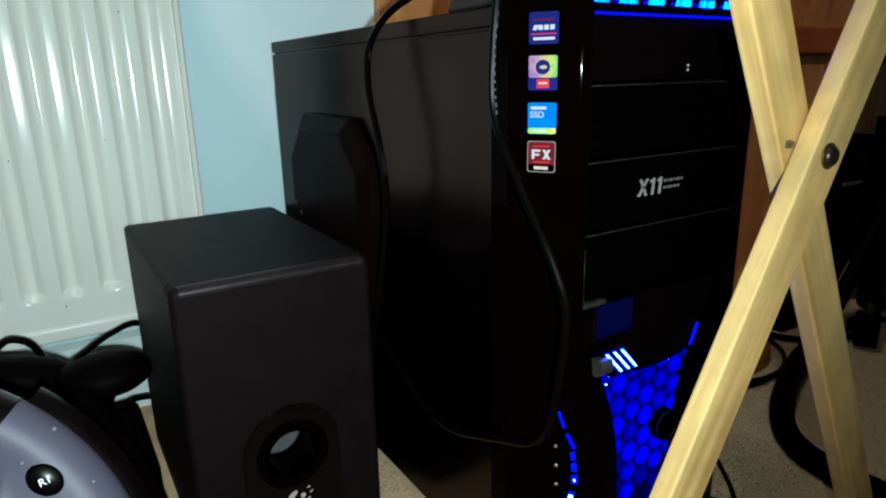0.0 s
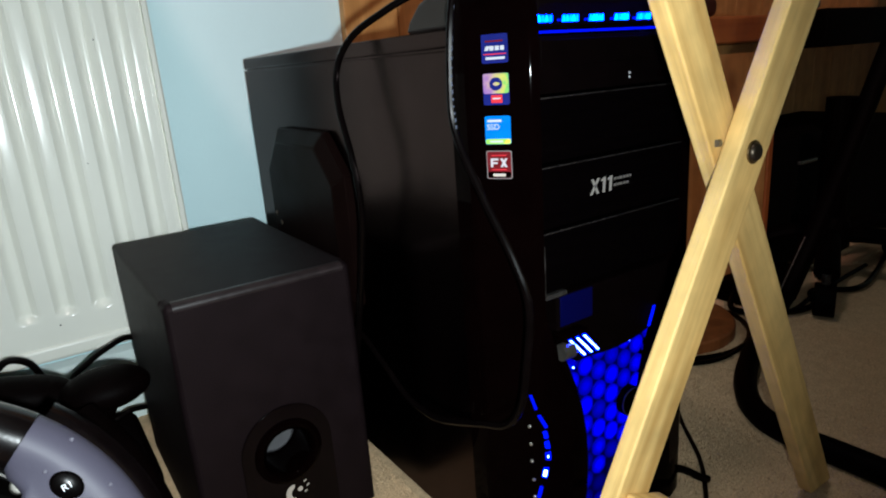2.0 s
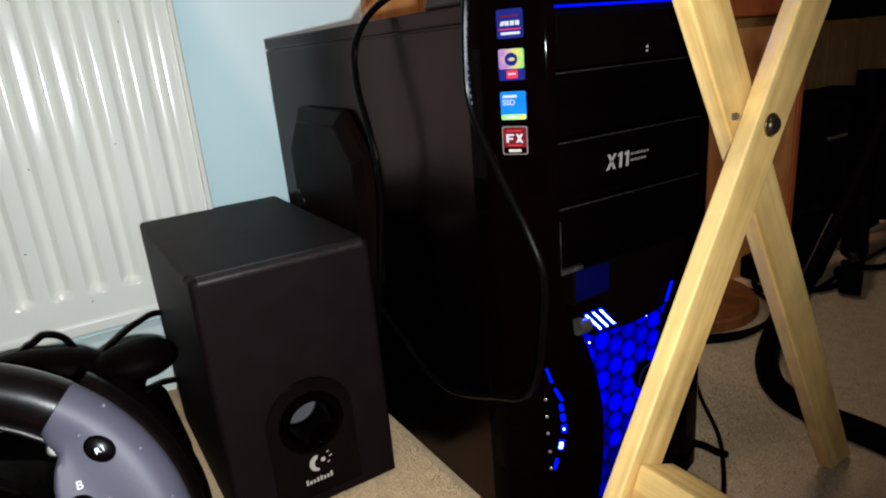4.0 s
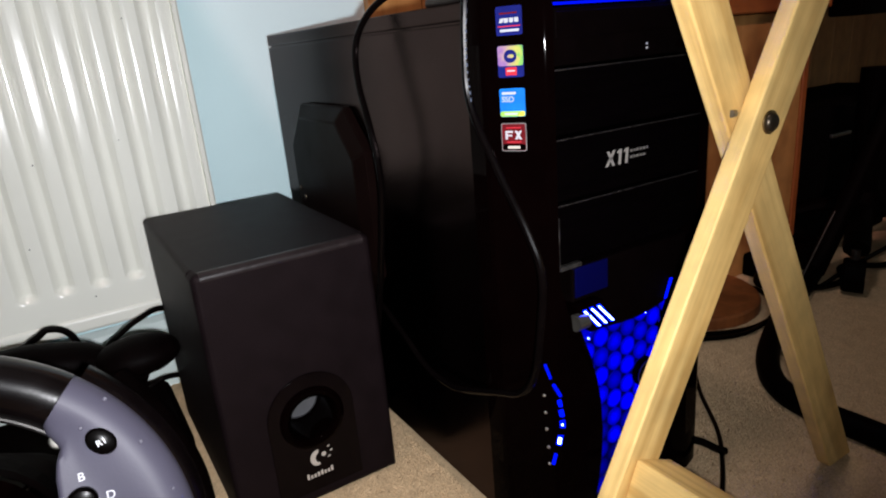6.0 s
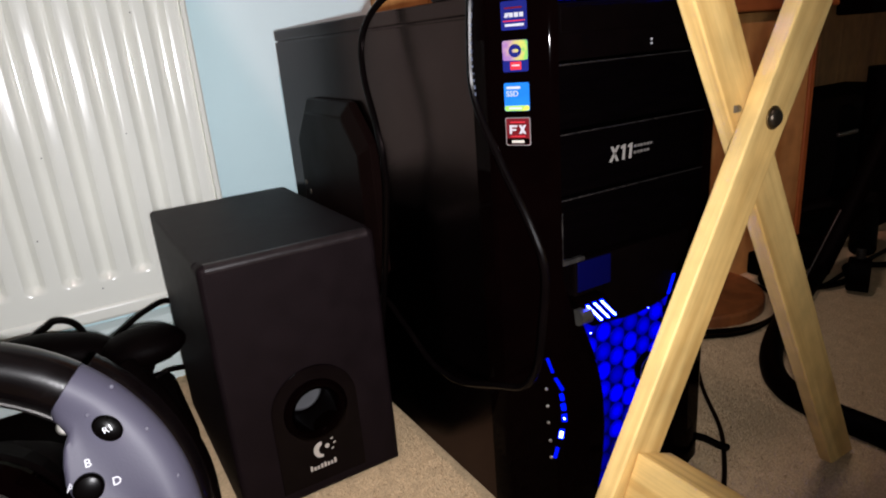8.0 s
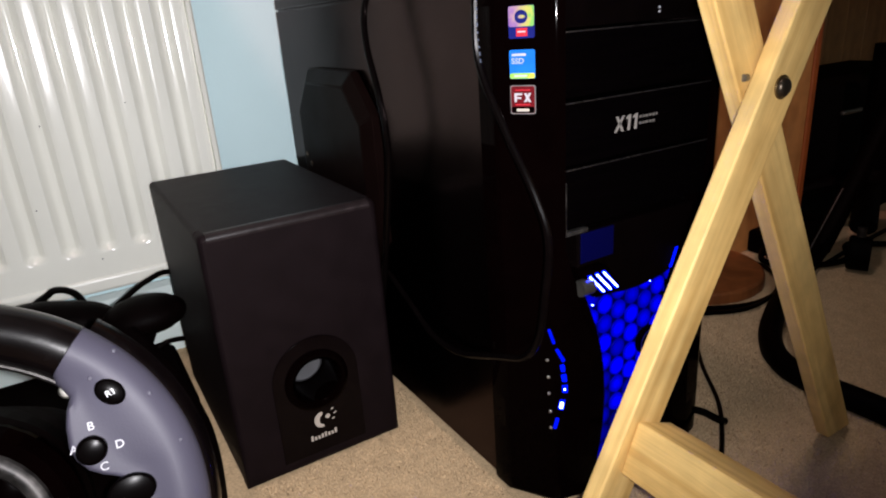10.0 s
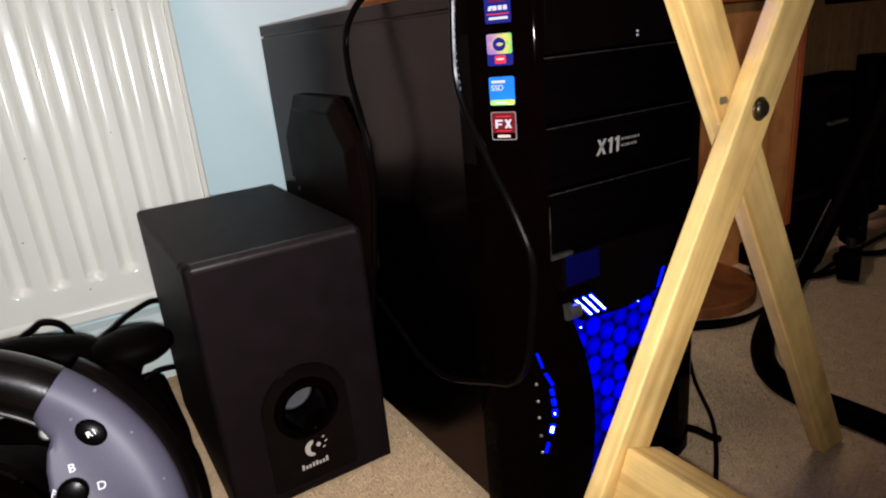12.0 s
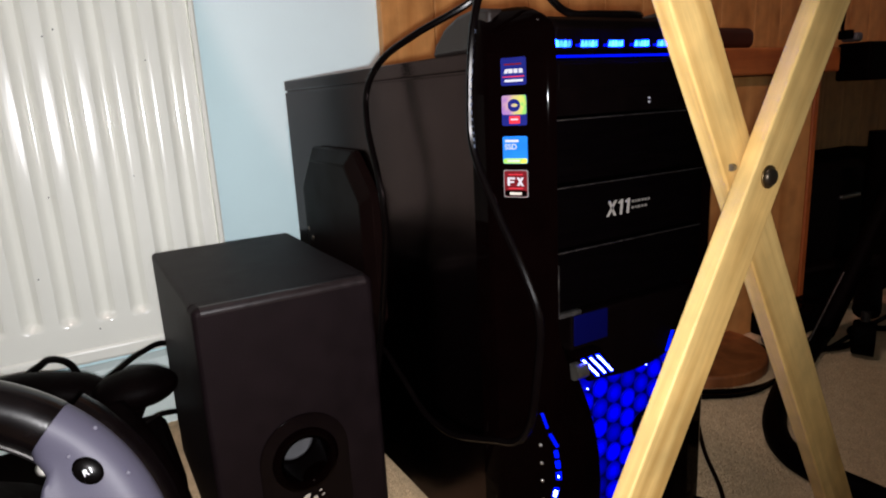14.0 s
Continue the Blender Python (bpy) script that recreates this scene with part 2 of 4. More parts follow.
M_STICK_GREEN = mat("green_label", (0.25, 0.45, 0.07), 0.5, spec=0.08)
M_STICK_YELLOW = mat("yellow_label", (0.55, 0.50, 0.06), 0.5, spec=0.08)
M_STICK_RED = mat("dark_red_label", (0.095, 0.004, 0.007), 0.5, spec=0.08, vary=0.2, scale=90)
M_STICK_BRIGHT = mat("bright_red_label", (0.42, 0.02, 0.03), 0.5, spec=0.08)
M_STICK_FOIL = rainbow("holographic_foil")
M_LIP = mat("worn_plastic_edge", (0.011, 0.0095, 0.009), 0.4, vary=0.98, scale=320, spec=0.3)
M_STICK_RIM = mat("grey_label_rim", (0.16, 0.15, 0.15), 0.4, vary=0.1, spec=0.3)
M_BUTTON = mat("glossy_black_button", (0.0012, 0.0008, 0.0008), 0.2, vary=0.2, spec=0.03)
M_BULGE = mat("dark_smoked_plastic", (0.0036, 0.0016, 0.0014), 0.42, vary=0.2, scale=30, spec=0.03, tint=(1.0, 0.75, 0.7))
M_ARCH = mat("dark_satin_plastic", (0.012, 0.0085, 0.0075), 0.42, vary=0.15, scale=40, spec=0.3)
M_HANDSET = mat("dark_red_brown_plastic", (0.035, 0.009, 0.005), 0.45, vary=0.2, scale=40, spec=0.2)
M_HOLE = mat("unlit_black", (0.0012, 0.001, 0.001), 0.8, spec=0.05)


# ---- mesh helpers ----
def world_of(ob):
    m = ob.matrix_parent_inverse @ ob.matrix_basis
    return world_of(ob.parent) @ m if ob.parent else ob.matrix_basis.copy()


def finish(name, bm, material, smooth=True):
    me = bpy.data.meshes.new(name)
    bmesh.ops.recalc_face_normals(bm, faces=bm.faces)
    bm.to_mesh(me)
    bm.free()
    me.materials.append(material)
    if smooth:
        me.shade_smooth()
        me.set_sharp_from_angle(angle=radians(32))
        for p in me.polygons:
            if p.area > 4e-4:
                p.use_smooth = False
    return me


def part(name, bm, material, parent=None, label="", m=None):
    """Links a bmesh, built in world places (or in the axes of m), as one mesh object under parent."""
    ob = new(name, finish(name, bm, material))
    if m is not None:
        ob.matrix_basis = m
    if parent is not None:
        ob.parent = parent
        ob.matrix_parent_inverse = world_of(parent).inverted()
    if label:
        tagged(ob, label)
    return ob


def thing(name, at, label, category, group=""):
    ob = new(name)
    ob.empty_display_size = 0.03
    ob.matrix_basis = Matrix.Translation(at)
    return tagged(ob, label, category, group)


def box(x0, x1, y0, y1, z0, z1, bevel=0.001, seg=2):
    bm = bmesh.new()
    bmesh.ops.create_cube(bm, size=1)
    bmesh.ops.scale(bm, vec=(x1 - x0, y1 - y0, z1 - z0), verts=bm.verts)
    bmesh.ops.translate(bm, vec=((x0 + x1) / 2, (y0 + y1) / 2, (z0 + z1) / 2), verts=bm.verts)
    if bevel:
        bmesh.ops.bevel(bm, geom=bm.edges[:], offset=bevel, segments=seg, profile=0.5, affect="EDGES")
    return bm


def prism(points, axis, a, b, bevel=0.0, seg=2):
    """A closed outline of (u, v) swept from a to b along an axis. x: (y, z), y: (x, z), z: (x, y)."""
    bm = bmesh.new()
    put = {"x": lambda u, v, w: (w, u, v), "y": lambda u, v, w: (u, w, v), "z": lambda u, v, w: (u, v, w)}[axis]
    lo = [bm.verts.new(put(u, v, a)) for u, v in points]
    hi = [bm.verts.new(put(u, v, b)) for u, v in points]
    n = len(points)
    bm.faces.new(lo)
    bm.faces.new(hi[::-1])
    for i in range(n):
        bm.faces.new((lo[i], lo[(i + 1) % n], hi[(i + 1) % n], hi[i]))
    bmesh.ops.recalc_face_normals(bm, faces=bm.faces)
    if bevel:
        bmesh.ops.bevel(bm, geom=bm.edges[:], offset=bevel, segments=seg, profile=0.5, affect="EDGES")
    return bm


def loft(rings, close=True):
    bm = bmesh.new()
    rows = [[bm.verts.new(p) for p in r] for r in rings]
    n = len(rows[0])
    for a, b in zip(rows, rows[1:]):
        for i in range(n if close else n - 1):
            bm.faces.new((a[i], a[(i + 1) % n], b[(i + 1) % n], b[i]))
    if close:
        bm.faces.new(rows[0])
        bm.faces.new(rows[-1][::-1])
    return bm


def smooth_path(points, steps=10):
    pts = [Vector(p) for p in points]
    pts = [pts[0] * 2 - pts[1]] + pts + [pts[-1] * 2 - pts[-2]]
    out = []
    for i in range(1, len(pts) - 2):
        p0, p1, p2, p3 = pts[i - 1:i + 3]
        for k in range(steps):
            t = k / steps
            out.append(0.5 * ((2 * p1) + (p2 - p0) * t + (2 * p0 - 5 * p1 + 4 * p2 - p3) * t * t + (3 * p1 - p0 - 3 * p2 + p3) * t ** 3))
    out.append(pts[-2])
    return out


def sweep(points, r, seg=10, flat=1.0, steps=10):
    """A round bar along a smooth line through points; flat squeezes it from above."""
    path = smooth_path(points, steps)
    rings = []
    side = None
    for i, p in enumerate(path):
        d = (path[min(i + 1, len(path) - 1)] - path[max(i - 1, 0)]).normalized()
        if side is None:
            side = d.cross(Vector((0, 0, 1)))
            if side.length < 0.2:
                side = d.cross(Vector((1, 0, 0)))
        side = (side - d * side.dot(d)).normalized()
        up = side.cross(d)
        rings.append([p + side * r * math.cos(a) + up * r * flat * math.sin(a) for a in (2 * math.pi * k / seg for k in range(seg))])
    return loft(rings)


def disc(c, normal, r, depth, seg=28, bevel=0.0, squash=1.0, up=(0, 0, 1)):
    """A round plate whose back lies at c, with its face towards normal."""
    bm = bmesh.new()
    bmesh.ops.create_cone(bm, cap_ends=True, segments=seg, radius1=r, radius2=r, depth=depth)
    if bevel:
        rim = [e for e in bm.edges if all(abs(v.co.z - depth / 2) < 1e-6 for v in e.verts)]
        bmesh.ops.bevel(bm, geom=rim, offset=bevel, segments=3, profile=0.5, affect="EDGES")
    bmesh.ops.scale(bm, vec=(1, squash, 1), verts=bm.verts)
    z = Vector(normal).normalized()
    if abs(Vector(up).normalized().dot(z)) > 0.99:
        up = (0, 1, 0)
    x = Vector(up).cross(z).normalized()
    y = z.cross(x)
    m = Matrix((x, y, z)).transposed().to_4x4()
    bmesh.ops.transform(bm, matrix=Matrix.Translation(Vector(c) + z * depth / 2) @ m, verts=bm.verts)
    return bm


def lathe(profile, seg=40):
    """Rings (radius, height) turned about the local z axis."""
    bm = bmesh.new()
    rows = [[bm.verts.new((r * math.cos(2 * math.pi * k / seg), r * math.sin(2 * math.pi * k / seg), z)) for k in range(seg)] for r, z in profile]
    for a, b in zip(rows, rows[1:]):
        for k in range(seg):
            bm.faces.new((a[k], a[(k + 1) % seg], b[(k + 1) % seg], b[k]))
    return bm


def blob(c, size, m=None, seg=24):
    bm = bmesh.new()
    bmesh.ops.create_uvsphere(bm, u_segments=seg, v_segments=seg // 2, radius=1)
    bmesh.ops.scale(bm, vec=size, verts=bm.verts)
    if m is not None:
        bmesh.ops.transform(bm, matrix=m, verts=bm.verts)
    bmesh.ops.translate(bm, vec=c, verts=bm.verts)
    return bm


def frame_of(origin, x, y):
    """Axes at origin: x and y as given, z square to both."""
    x = Vector(x).normalized()
    z = x.cross(Vector(y)).normalized()
    y = z.cross(x)
    m = Matrix((x, y, z)).transposed().to_4x4()
    m.translation = origin
    return m


def lettering(text, size, material, parent, m, name="lettering"):
    cu = bpy.data.curves.new(name, "FONT")
    cu.body, cu.size, cu.extrude, cu.offset, cu.align_x, cu.align_y = text, size, 0.00012, size * 0.008, "CENTER", "CENTER"
    tmp = new("tmp_text", cu)
    bpy.context.view_layer.update()
    me = bpy.data.meshes.new_from_object(tmp.evaluated_get(bpy.context.evaluated_depsgraph_get()))
    bpy.data.objects.remove(tmp)
    me.materials.clear()
    me.materials.append(material)
    ob = new(name, me)
    ob.matrix_basis = m
    ob.parent = parent
    ob.matrix_parent_inverse = world_of(parent).inverted()
    return ob


# ---- the room ----
WALL_Y = 0.515
XW, XE, YS, TOP = -1.7, 2.0, -2.0, 2.4


def slab(name, x0, x1, y0, y1, z0, z1, material, label, category):
    ob = part(name, box(x0, x1, y0, y1, z0, z1, 0), material)
    return tagged(ob, label, category, kind="structure")


def carpet():
    """The carpet: a dense uneven pile where it is seen close, plain beyond."""
    bm = bmesh.new()
    xs = [XW] + list(np.linspace(-0.5, 0.95, 330)) + [XE]
    ys = [YS] + list(np.linspace(-0.35, 0.52, 200)) + [WALL_Y + 0.1]
    grid = []
    for y in ys:
        row = []
        for x in xs:
            z = 0.0016 * noise.noise((x * 230, y * 230, 0)) + 0.0005 * noise.noise((x * 60, y * 60, 4)) - 0.001
            row.append(bm.verts.new((x, y, z)))
        grid.append(row)
    for a, b in zip(grid, grid[1:]):
        for i in range(len(xs) - 1):
            bm.faces.new((a[i], a[i + 1], b[i + 1], b[i]))
    return tagged(part("floor", bm, M_CARPET), "beige short-pile carpet over the whole floor", "carpet", kind="structure")


carpet()
slab("floor_base", XW, XE, YS, WALL_Y + 0.1, -0.1, -0.012, M_CEIL, "plain floor under the carpet", "floor")
slab("wall_north", XW, XE, WALL_Y, WALL_Y + 0.1, -0.012, TOP, M_WALL, "pale blue painted wall behind the radiator", "wall")
slab("wall_south", XW, XE, YS - 0.1, YS, -0.012, TOP, M_WALL, "pale blue painted wall", "wall")
slab("wall_west", XW - 0.1, XW, YS - 0.1, WALL_Y + 0.1, -0.012, TOP, M_WALL, "pale blue painted wall", "wall")
slab("wall_east", XE, XE + 0.1, YS - 0.1, WALL_Y + 0.1, -0.012, TOP, M_WALL, "pale blue painted wall", "wall")
slab("ceiling", XW - 0.1, XE + 0.1, YS - 0.1, WALL_Y + 0.1, TOP, TOP + 0.1, M_CEIL, "plain white ceiling", "ceiling")
skirt = part("baseboard", prism([(WALL_Y - 0.018, -0.004), (WALL_Y - 0.018, 0.075), (WALL_Y - 0.012, 0.085), (WALL_Y - 0.004, 0.09), (WALL_Y - 0.0005, 0.09), (WALL_Y - 0.0005, -0.004)], "x", XW, 0.12), M_SKIRT)
tagged(skirt, "pale painted skirting board along the wall", "baseboard", kind="structure")


# ---- radiator ----
def radiator():
    t = thing("radiator", (-0.5, 0.47, 0.13), "cream enamelled panel radiator with vertical ribs on the wall", "radiator")
    x0, x1, z0, z1, front, pitch, rib = -1.14, -0.131, 0.131, 0.73, 0.459, 0.0345, 0.009
    xs = np.append(np.arange(x0, x1 - 0.001, pitch / 12), x1)
    zs = list(np.linspace(z0, z0 + 0.055, 28)) + list(np.linspace(z0 + 0.07, z1 - 0.05, 10)) + list(np.linspace(z1 - 0.045, z1, 8))
    rows = []
    for z in zs:
        row = []
        for x in xs:
            u = ((x - (-0.221)) / pitch + 0.5) % 1.0
            d = abs(u - 0.5) * 2
            k = min(1, max(0, (d - 0.12) / 0.55))
            groove = 1 - k * k * (3 - 2 * k)
            e = min(1, max(0, (min(z - z0 - 0.028, z1 - 0.03 - z)) / 0.009))
            e = e * e * (3 - 2 * e)
            e *= min(1, max(0, (x1 - 0.008 - x) / 0.006))
            row.append((x, front - rib + rib * groove * e, z))
        rows.append(row)
    part("ribbed_panel", loft(rows, close=False), M_RAD, t)
    part("back_panel", box(x0, x1, front + 0.012, front + 0.016, z0 + 0.01, z1 - 0.01, 0.001), M_RAD, t)
    part("bottom_seam", box(x0, x1 + 0.008, front - 0.0115, front + 0.016, z0 - 0.016, z0 + 0.001, 0.004, 3), M_RAD, t)
    part("top_seam", box(x0, x1, front - 0.010, front + 0.016, z1 - 0.003, z1 + 0.006, 0.002), M_RAD, t)
    part("side_edge", prism([(x1 - 0.001, front - 0.0095), (x1 + 0.0015, front - 0.0096), (x1 + 0.0026, front - 0.0045), (x1 + 0.0038, front - 0.0045), (x1 + 0.0044, front - 0.0106), (x1 + 0.0085, front - 0.0104), (x1 + 0.0105, front - 0.0085), (x1 + 0.011, front + 0.03), (x1 - 0.001, front + 0.03)], "z", z0 - 0.004, z1 + 0.004), M_RAD, t)
    for x, z, d in ((-0.267, 0.458, 0.0013), (-0.257, 0.465, 0.0010), (-0.177, 0.434, 0.0010), (-0.206, 0.314, 0.0009), (-0.311, 0.217, 0.0011), (-0.264, 0.152, 0.0012), (-0.238, 0.39, 0.0008), (-0.288, 0.30, 0.0008)):
        part("paint_chip", disc((x, front - 0.0008, z), (0, -1, 0), d * 0.7, 0.0106 - 0.0008, 8, squash=0.7), M_TRIM, t, "small dark chip in the enamel")
    for x in (-0.95, -0.3):
        part("wall_bracket", box(x - 0.02, x + 0.02, front + 0.016, WALL_Y, z0 + 0.06, z1 - 0.1, 0.002), M_RAD, t)


radiator()


# ---- computer tower ----
CASE = thing("computer_tower", (0.074, 0.23, 0.0), "black computer tower with glossy bezel and blue lights on the carpet", "computer")
CX = 0.074


def mirror_x(bm):
    bmesh.ops.scale(bm, vec=(-1, 1, 1), verts=bm.verts)
    bmesh.ops.translate(bm, vec=(2 * CX, 0, 0), verts=bm.verts)
    bmesh.ops.reverse_faces(bm, faces=bm.faces)
    return bm


def bezel_reach(z):
    """How far the side bezel comes inwards at height z: a belly beside the lit grille."""
    if z > 0.222:
        return 0.0
    return max(0.0, 0.039 - 8.0 * (z - 0.095) ** 2 * (0.31 if z > 0.095 else 0.26)) if z < 0.2 else 0.0125 * (0.222 - z) / 0.022


def side_bezel():
    rings = []
    for z in [0.010, 0.014, 0.03, 0.05, 0.07, 0.095, 0.12, 0.14, 0.16, 0.18, 0.199, 0.21, 0.222, 0.26, 0.32, 0.38, 0.405, 0.415, 0.4205, 0.4260, 0.4305, 0.4330]:
        r = bezel_reach(z)
        tuck = 0.004 if z < 0.012 else max(0.0, (z - 0.412) * 0.35 + max(0.0, z - 0.418) ** 2 * 95)
        rings.append([(max(x, -0.028 + tuck * 0.4), min(y + tuck, 0.05), z) for x, y in [(-0.028, 0.05), (-0.028, 0.034), (-0.0268, 0.0305), (-0.0075, -0.0005), (-0.0055, -0.0030), (-0.0025, -0.0045),
                      (r * 0.5 - 0.001, -0.0055 - r * 0.12), (r - 0.003, -0.004 - r * 0.1), (r - 0.0008, -0.002), (r, 0.002), (r, 0.05)]])
    return loft(rings)


def top_arch():
    """The rounded end of a side bezel, curling back over the top."""
    out = [(0.034, 0.40), (0.034, 0.4325), (0.050, 0.4352), (0.072, 0.4330), (0.090, 0.4265), (0.103, 0.4165), (0.108, 0.4081), (0.06, 0.4081), (0.05, 0.40)]
    return prism(out, "x", -0.0225, 0.0035, 0.0028, 3)


def oval(r, y):
    """A hexagon with its corners taken off, of radius r."""
    return [(r * (1 - 0.05 * math.cos(a * 6)) * math.cos(a) * 0.93, y, r * (1 - 0.05 * math.cos(a * 6)) * math.sin(a) * 0.97) for a in (math.pi / 8 * k for k in range(16))]


def rounded(x0, x1, y0, y1, z0, z1, rad=0.0014):
    """A thin plate with rounded corners."""
    pts = []
    for cx, cy, a0 in ((x1 - rad, y1 - rad, 0), (x0 + rad, y1 - rad, 90), (x0 + rad, y0 + rad, 180), (x1 - rad, y0 + rad, 270)):
        pts += [(cx + rad * math.cos(radians(a0 + 22.5 * k)), cy + rad * math.sin(radians(a0 + 22.5 * k))) for k in range(5)]
    return prism(pts, "z", z0, z1)


def build_case():
    body = part("case_body", box(-0.0235, 0.1705, 0.04, 0.461, 0.014, 0.4065, 0.0012), M_STEEL, CASE)
    panel = part("side_panel", box(-0.0265, -0.0236, 0.046, 0.460, 0.016, 0.3945, 0.0008), M_STEEL, CASE)
    part("side_panel", mirror_x(box(-0.0265, -0.0236, 0.046, 0.460, 0.016, 0.3945, 0.0008)), M_STEEL, CASE)
    part("top_cover", box(-0.0262, 0.1732, 0.05, 0.4612, 0.3962, 0.4078, 0.0012), M_STEEL, CASE)
    # the raised octagonal bulge of the side panel
    base, top = [], []
    cy, cz, ry, rz = 0.302, 0.238, 0.093, 0.097
    for dy, dz in ((-0.6, 1), (0.6, 1), (1, 0.62), (1, -0.62), (0.6, -1), (-0.6, -1), (-1, -0.62), (-1, 0.62)):
        base.append((cy + dy * ry, cz + dz * rz))
        top.append((cy + dy * (ry - 0.014), cz + dz * (rz - 0.014)))
    bulge = loft([[(-0.0264, y, z) for y, z in base], [(-0.034, y, z) for y, z in base], [(-0.042, y, z) for y, z in top]])
    bmesh.ops.bevel(bulge, geom=bulge.edges[:], offset=0.0012, segments=2, affect="EDGES")
    part("side_bulge", bulge, M_BULGE, panel)
    part("screw", disc((-0.0415, 0.373, 0.243), (-1, 0, 0), 0.003, 0.0015, 12, 0.0006), M_BOLT, panel)
    part("screw", disc((-0.0415, 0.362, 0.234), (-1, 0, 0), 0.003, 0.0015, 12, 0.0006), M_BOLT, panel)

    left = part("side_bezel", side_bezel(), M_GLOSS, CASE)
    right = part("side_bezel", mirror_x(side_bezel()), M_GLOSS, CASE)
    part("bezel_end", top_arch(), M_ARCH, CASE)
    part("bezel_end", mirror_x(top_arch()), M_ARCH, CASE)
    mid = [(0.004, 0.404), (0.0, 0.4185), (0.004, 0.423), (0.02, 0.427), (0.06, 0.4275), (0.11, 0.4195), (0.12, 0.4085), (0.06, 0.4085), (0.02, 0.404)]
    part("top_bezel", prism(mid, "x", 0.0045, 0.1435, 0.0015), M_MATTE, CASE)

    # drive bays
    drive = part("optical_drive", box(0.0025, 0.1455, 0.0015, 0.03, 0.3640, 0.3985, 0.0012), M_MATTE, CASE, "matte black optical drive front")
    part("drive_tray", box(0.006, 0.142, 0.0005, 0.004, 0.3805, 0.3965, 0.0008), M_MATTE, drive)
    part("drive_button", box(0.118, 0.132, -0.001, 0.003, 0.3675, 0.3725, 0.001), M_GLOSS, drive)
    for z in (0.3695, 0.3722):
        part("indicator", disc((0.088, 0.0017, z), (0, -1, 0), 0.0008, 0.0008, 10), M_WHITE, drive)
    for z0, z1 in ((0.3215, 0.3625), (0.2775, 0.3190), (0.2335, 0.2755)):
        bay = part("bay_cover", box(0.0012, 0.1468, 0.0, 0.02, z0, z1, 0.0014, 3), M_RIBBED, CASE)
        part("cover_lip", box(0.002, 0.146, -0.0007, 0.0015, z1 - 0.0011, z1 - 0.0002, 0.0003), M_LIP, bay)
        if z0 == 0.2775:
            # the badge: a bold X and two flagged ones, leaning a little
            def stroke(pts):
                part("badge_shape", prism(pts, "y", -0.0006, 0.0004), M_BADGE, bay)
            for a, b in ((0.0472, 0.0547), (0.0539, 0.0485)):
                stroke([(a, 0.2940), (a + 0.0021, 0.2940), (b + 0.0021, 0.3046), (b, 0.3046)])
            for x in (0.0598, 0.0664):
                stroke([(x, 0.2940), (x + 0.0019, 0.2940), (x + 0.0029, 0.3046), (x + 0.0013, 0.3046), (x - 0.0012, 0.3032), (x - 0.0012, 0.3018), (x + 0.0007, 0.3024)])
            for z, e in ((0.3010, 0.0905), (0.2966, 0.0895)):
                x = 0.0712
                for w in (0.0028, 0.0016, 0.0034, 0.0022, 0.0030, 0.0018):
                    if x + w < e:
                        part("badge_shape", box(x, x + w * 0.8, -0.0005, 0.0004, z, z + 0.0017, 0), M_TEXT, bay)
                    x += w + 0.0007
    part("bay_trim", box(0.0003, 0.0022, -0.0035, 0.001, 0.2305, 0.268, 0.0006), M_TRIM, CASE, "worn silver trim")
    part("bay_trim", box(0.0022, 0.022, -0.003, 0.002, 0.2298, 0.2332, 0.0008), M_TRIM, CASE, "worn silver trim")

    # blue light bars under the top edge
    part("light_strip_backing", box(0.0022, 0.1458, 0.004, 0.02, 0.4005, 0.4185, 0.0005), M_GLOSS, CASE)
    for x0, w in ((0.002, 0.0165), (0.0265, 0.0145), (0.0505, 0.0135), (0.0745, 0.0140), (0.0965, 0.0145), (0.1205, 0.0150)):
        for k in range(5):
            part("light_bar", box(x0 + w * k / 5, x0 + w * (k + 1) / 5 - 0.0005, 0.0022, 0.0042, 0.4065, 0.4125, 0.0004), M_LEDBAR, CASE)
        for k in range(2):
            part("light_bar", box(x0 - 0.0042 + k * 0.002, x0 - 0.0028 + k * 0.002, 0.0028, 0.0042, 0.4068, 0.4122, 0.0003), M_LED, CASE)
    part("light_line", box(0.0025, 0.1455, 0.0020, 0.0042, 0.4001, 0.4016, 0.0003), M_LED, CASE)

    # lower front: dark dome over the lit grille
    arc = [(0.014, 0.2295), (0.014, 0.206)] + [(CX + 0.062 * math.cos(a), 0.206 - 0.034 * math.sin(a) ** 0.7) for a in (math.pi - math.pi * k / 16 for k in range(1, 16))] + [(0.134, 0.206), (0.134, 0.2295)]
    part("dome_cover", prism(arc, "y", -0.001, 0.03, 0.002, 2), M_MATTE, CASE)
    # faint glow put in for the blue light spilling under the bays
    part("spill_panel", box(0.0165, 0.048, -0.0016, 0.002, 0.2065, 0.2285, 0.0005), M_BLUESPILL, CASE, "dark panel glowing faintly for blue light spilling under the bays")
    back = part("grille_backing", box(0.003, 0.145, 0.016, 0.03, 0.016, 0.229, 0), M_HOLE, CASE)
    # frame glows a little, for blue light spilling between the cells
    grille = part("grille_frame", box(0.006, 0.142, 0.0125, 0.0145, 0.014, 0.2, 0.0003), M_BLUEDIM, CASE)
    shared = None
    pitch = 0.0168
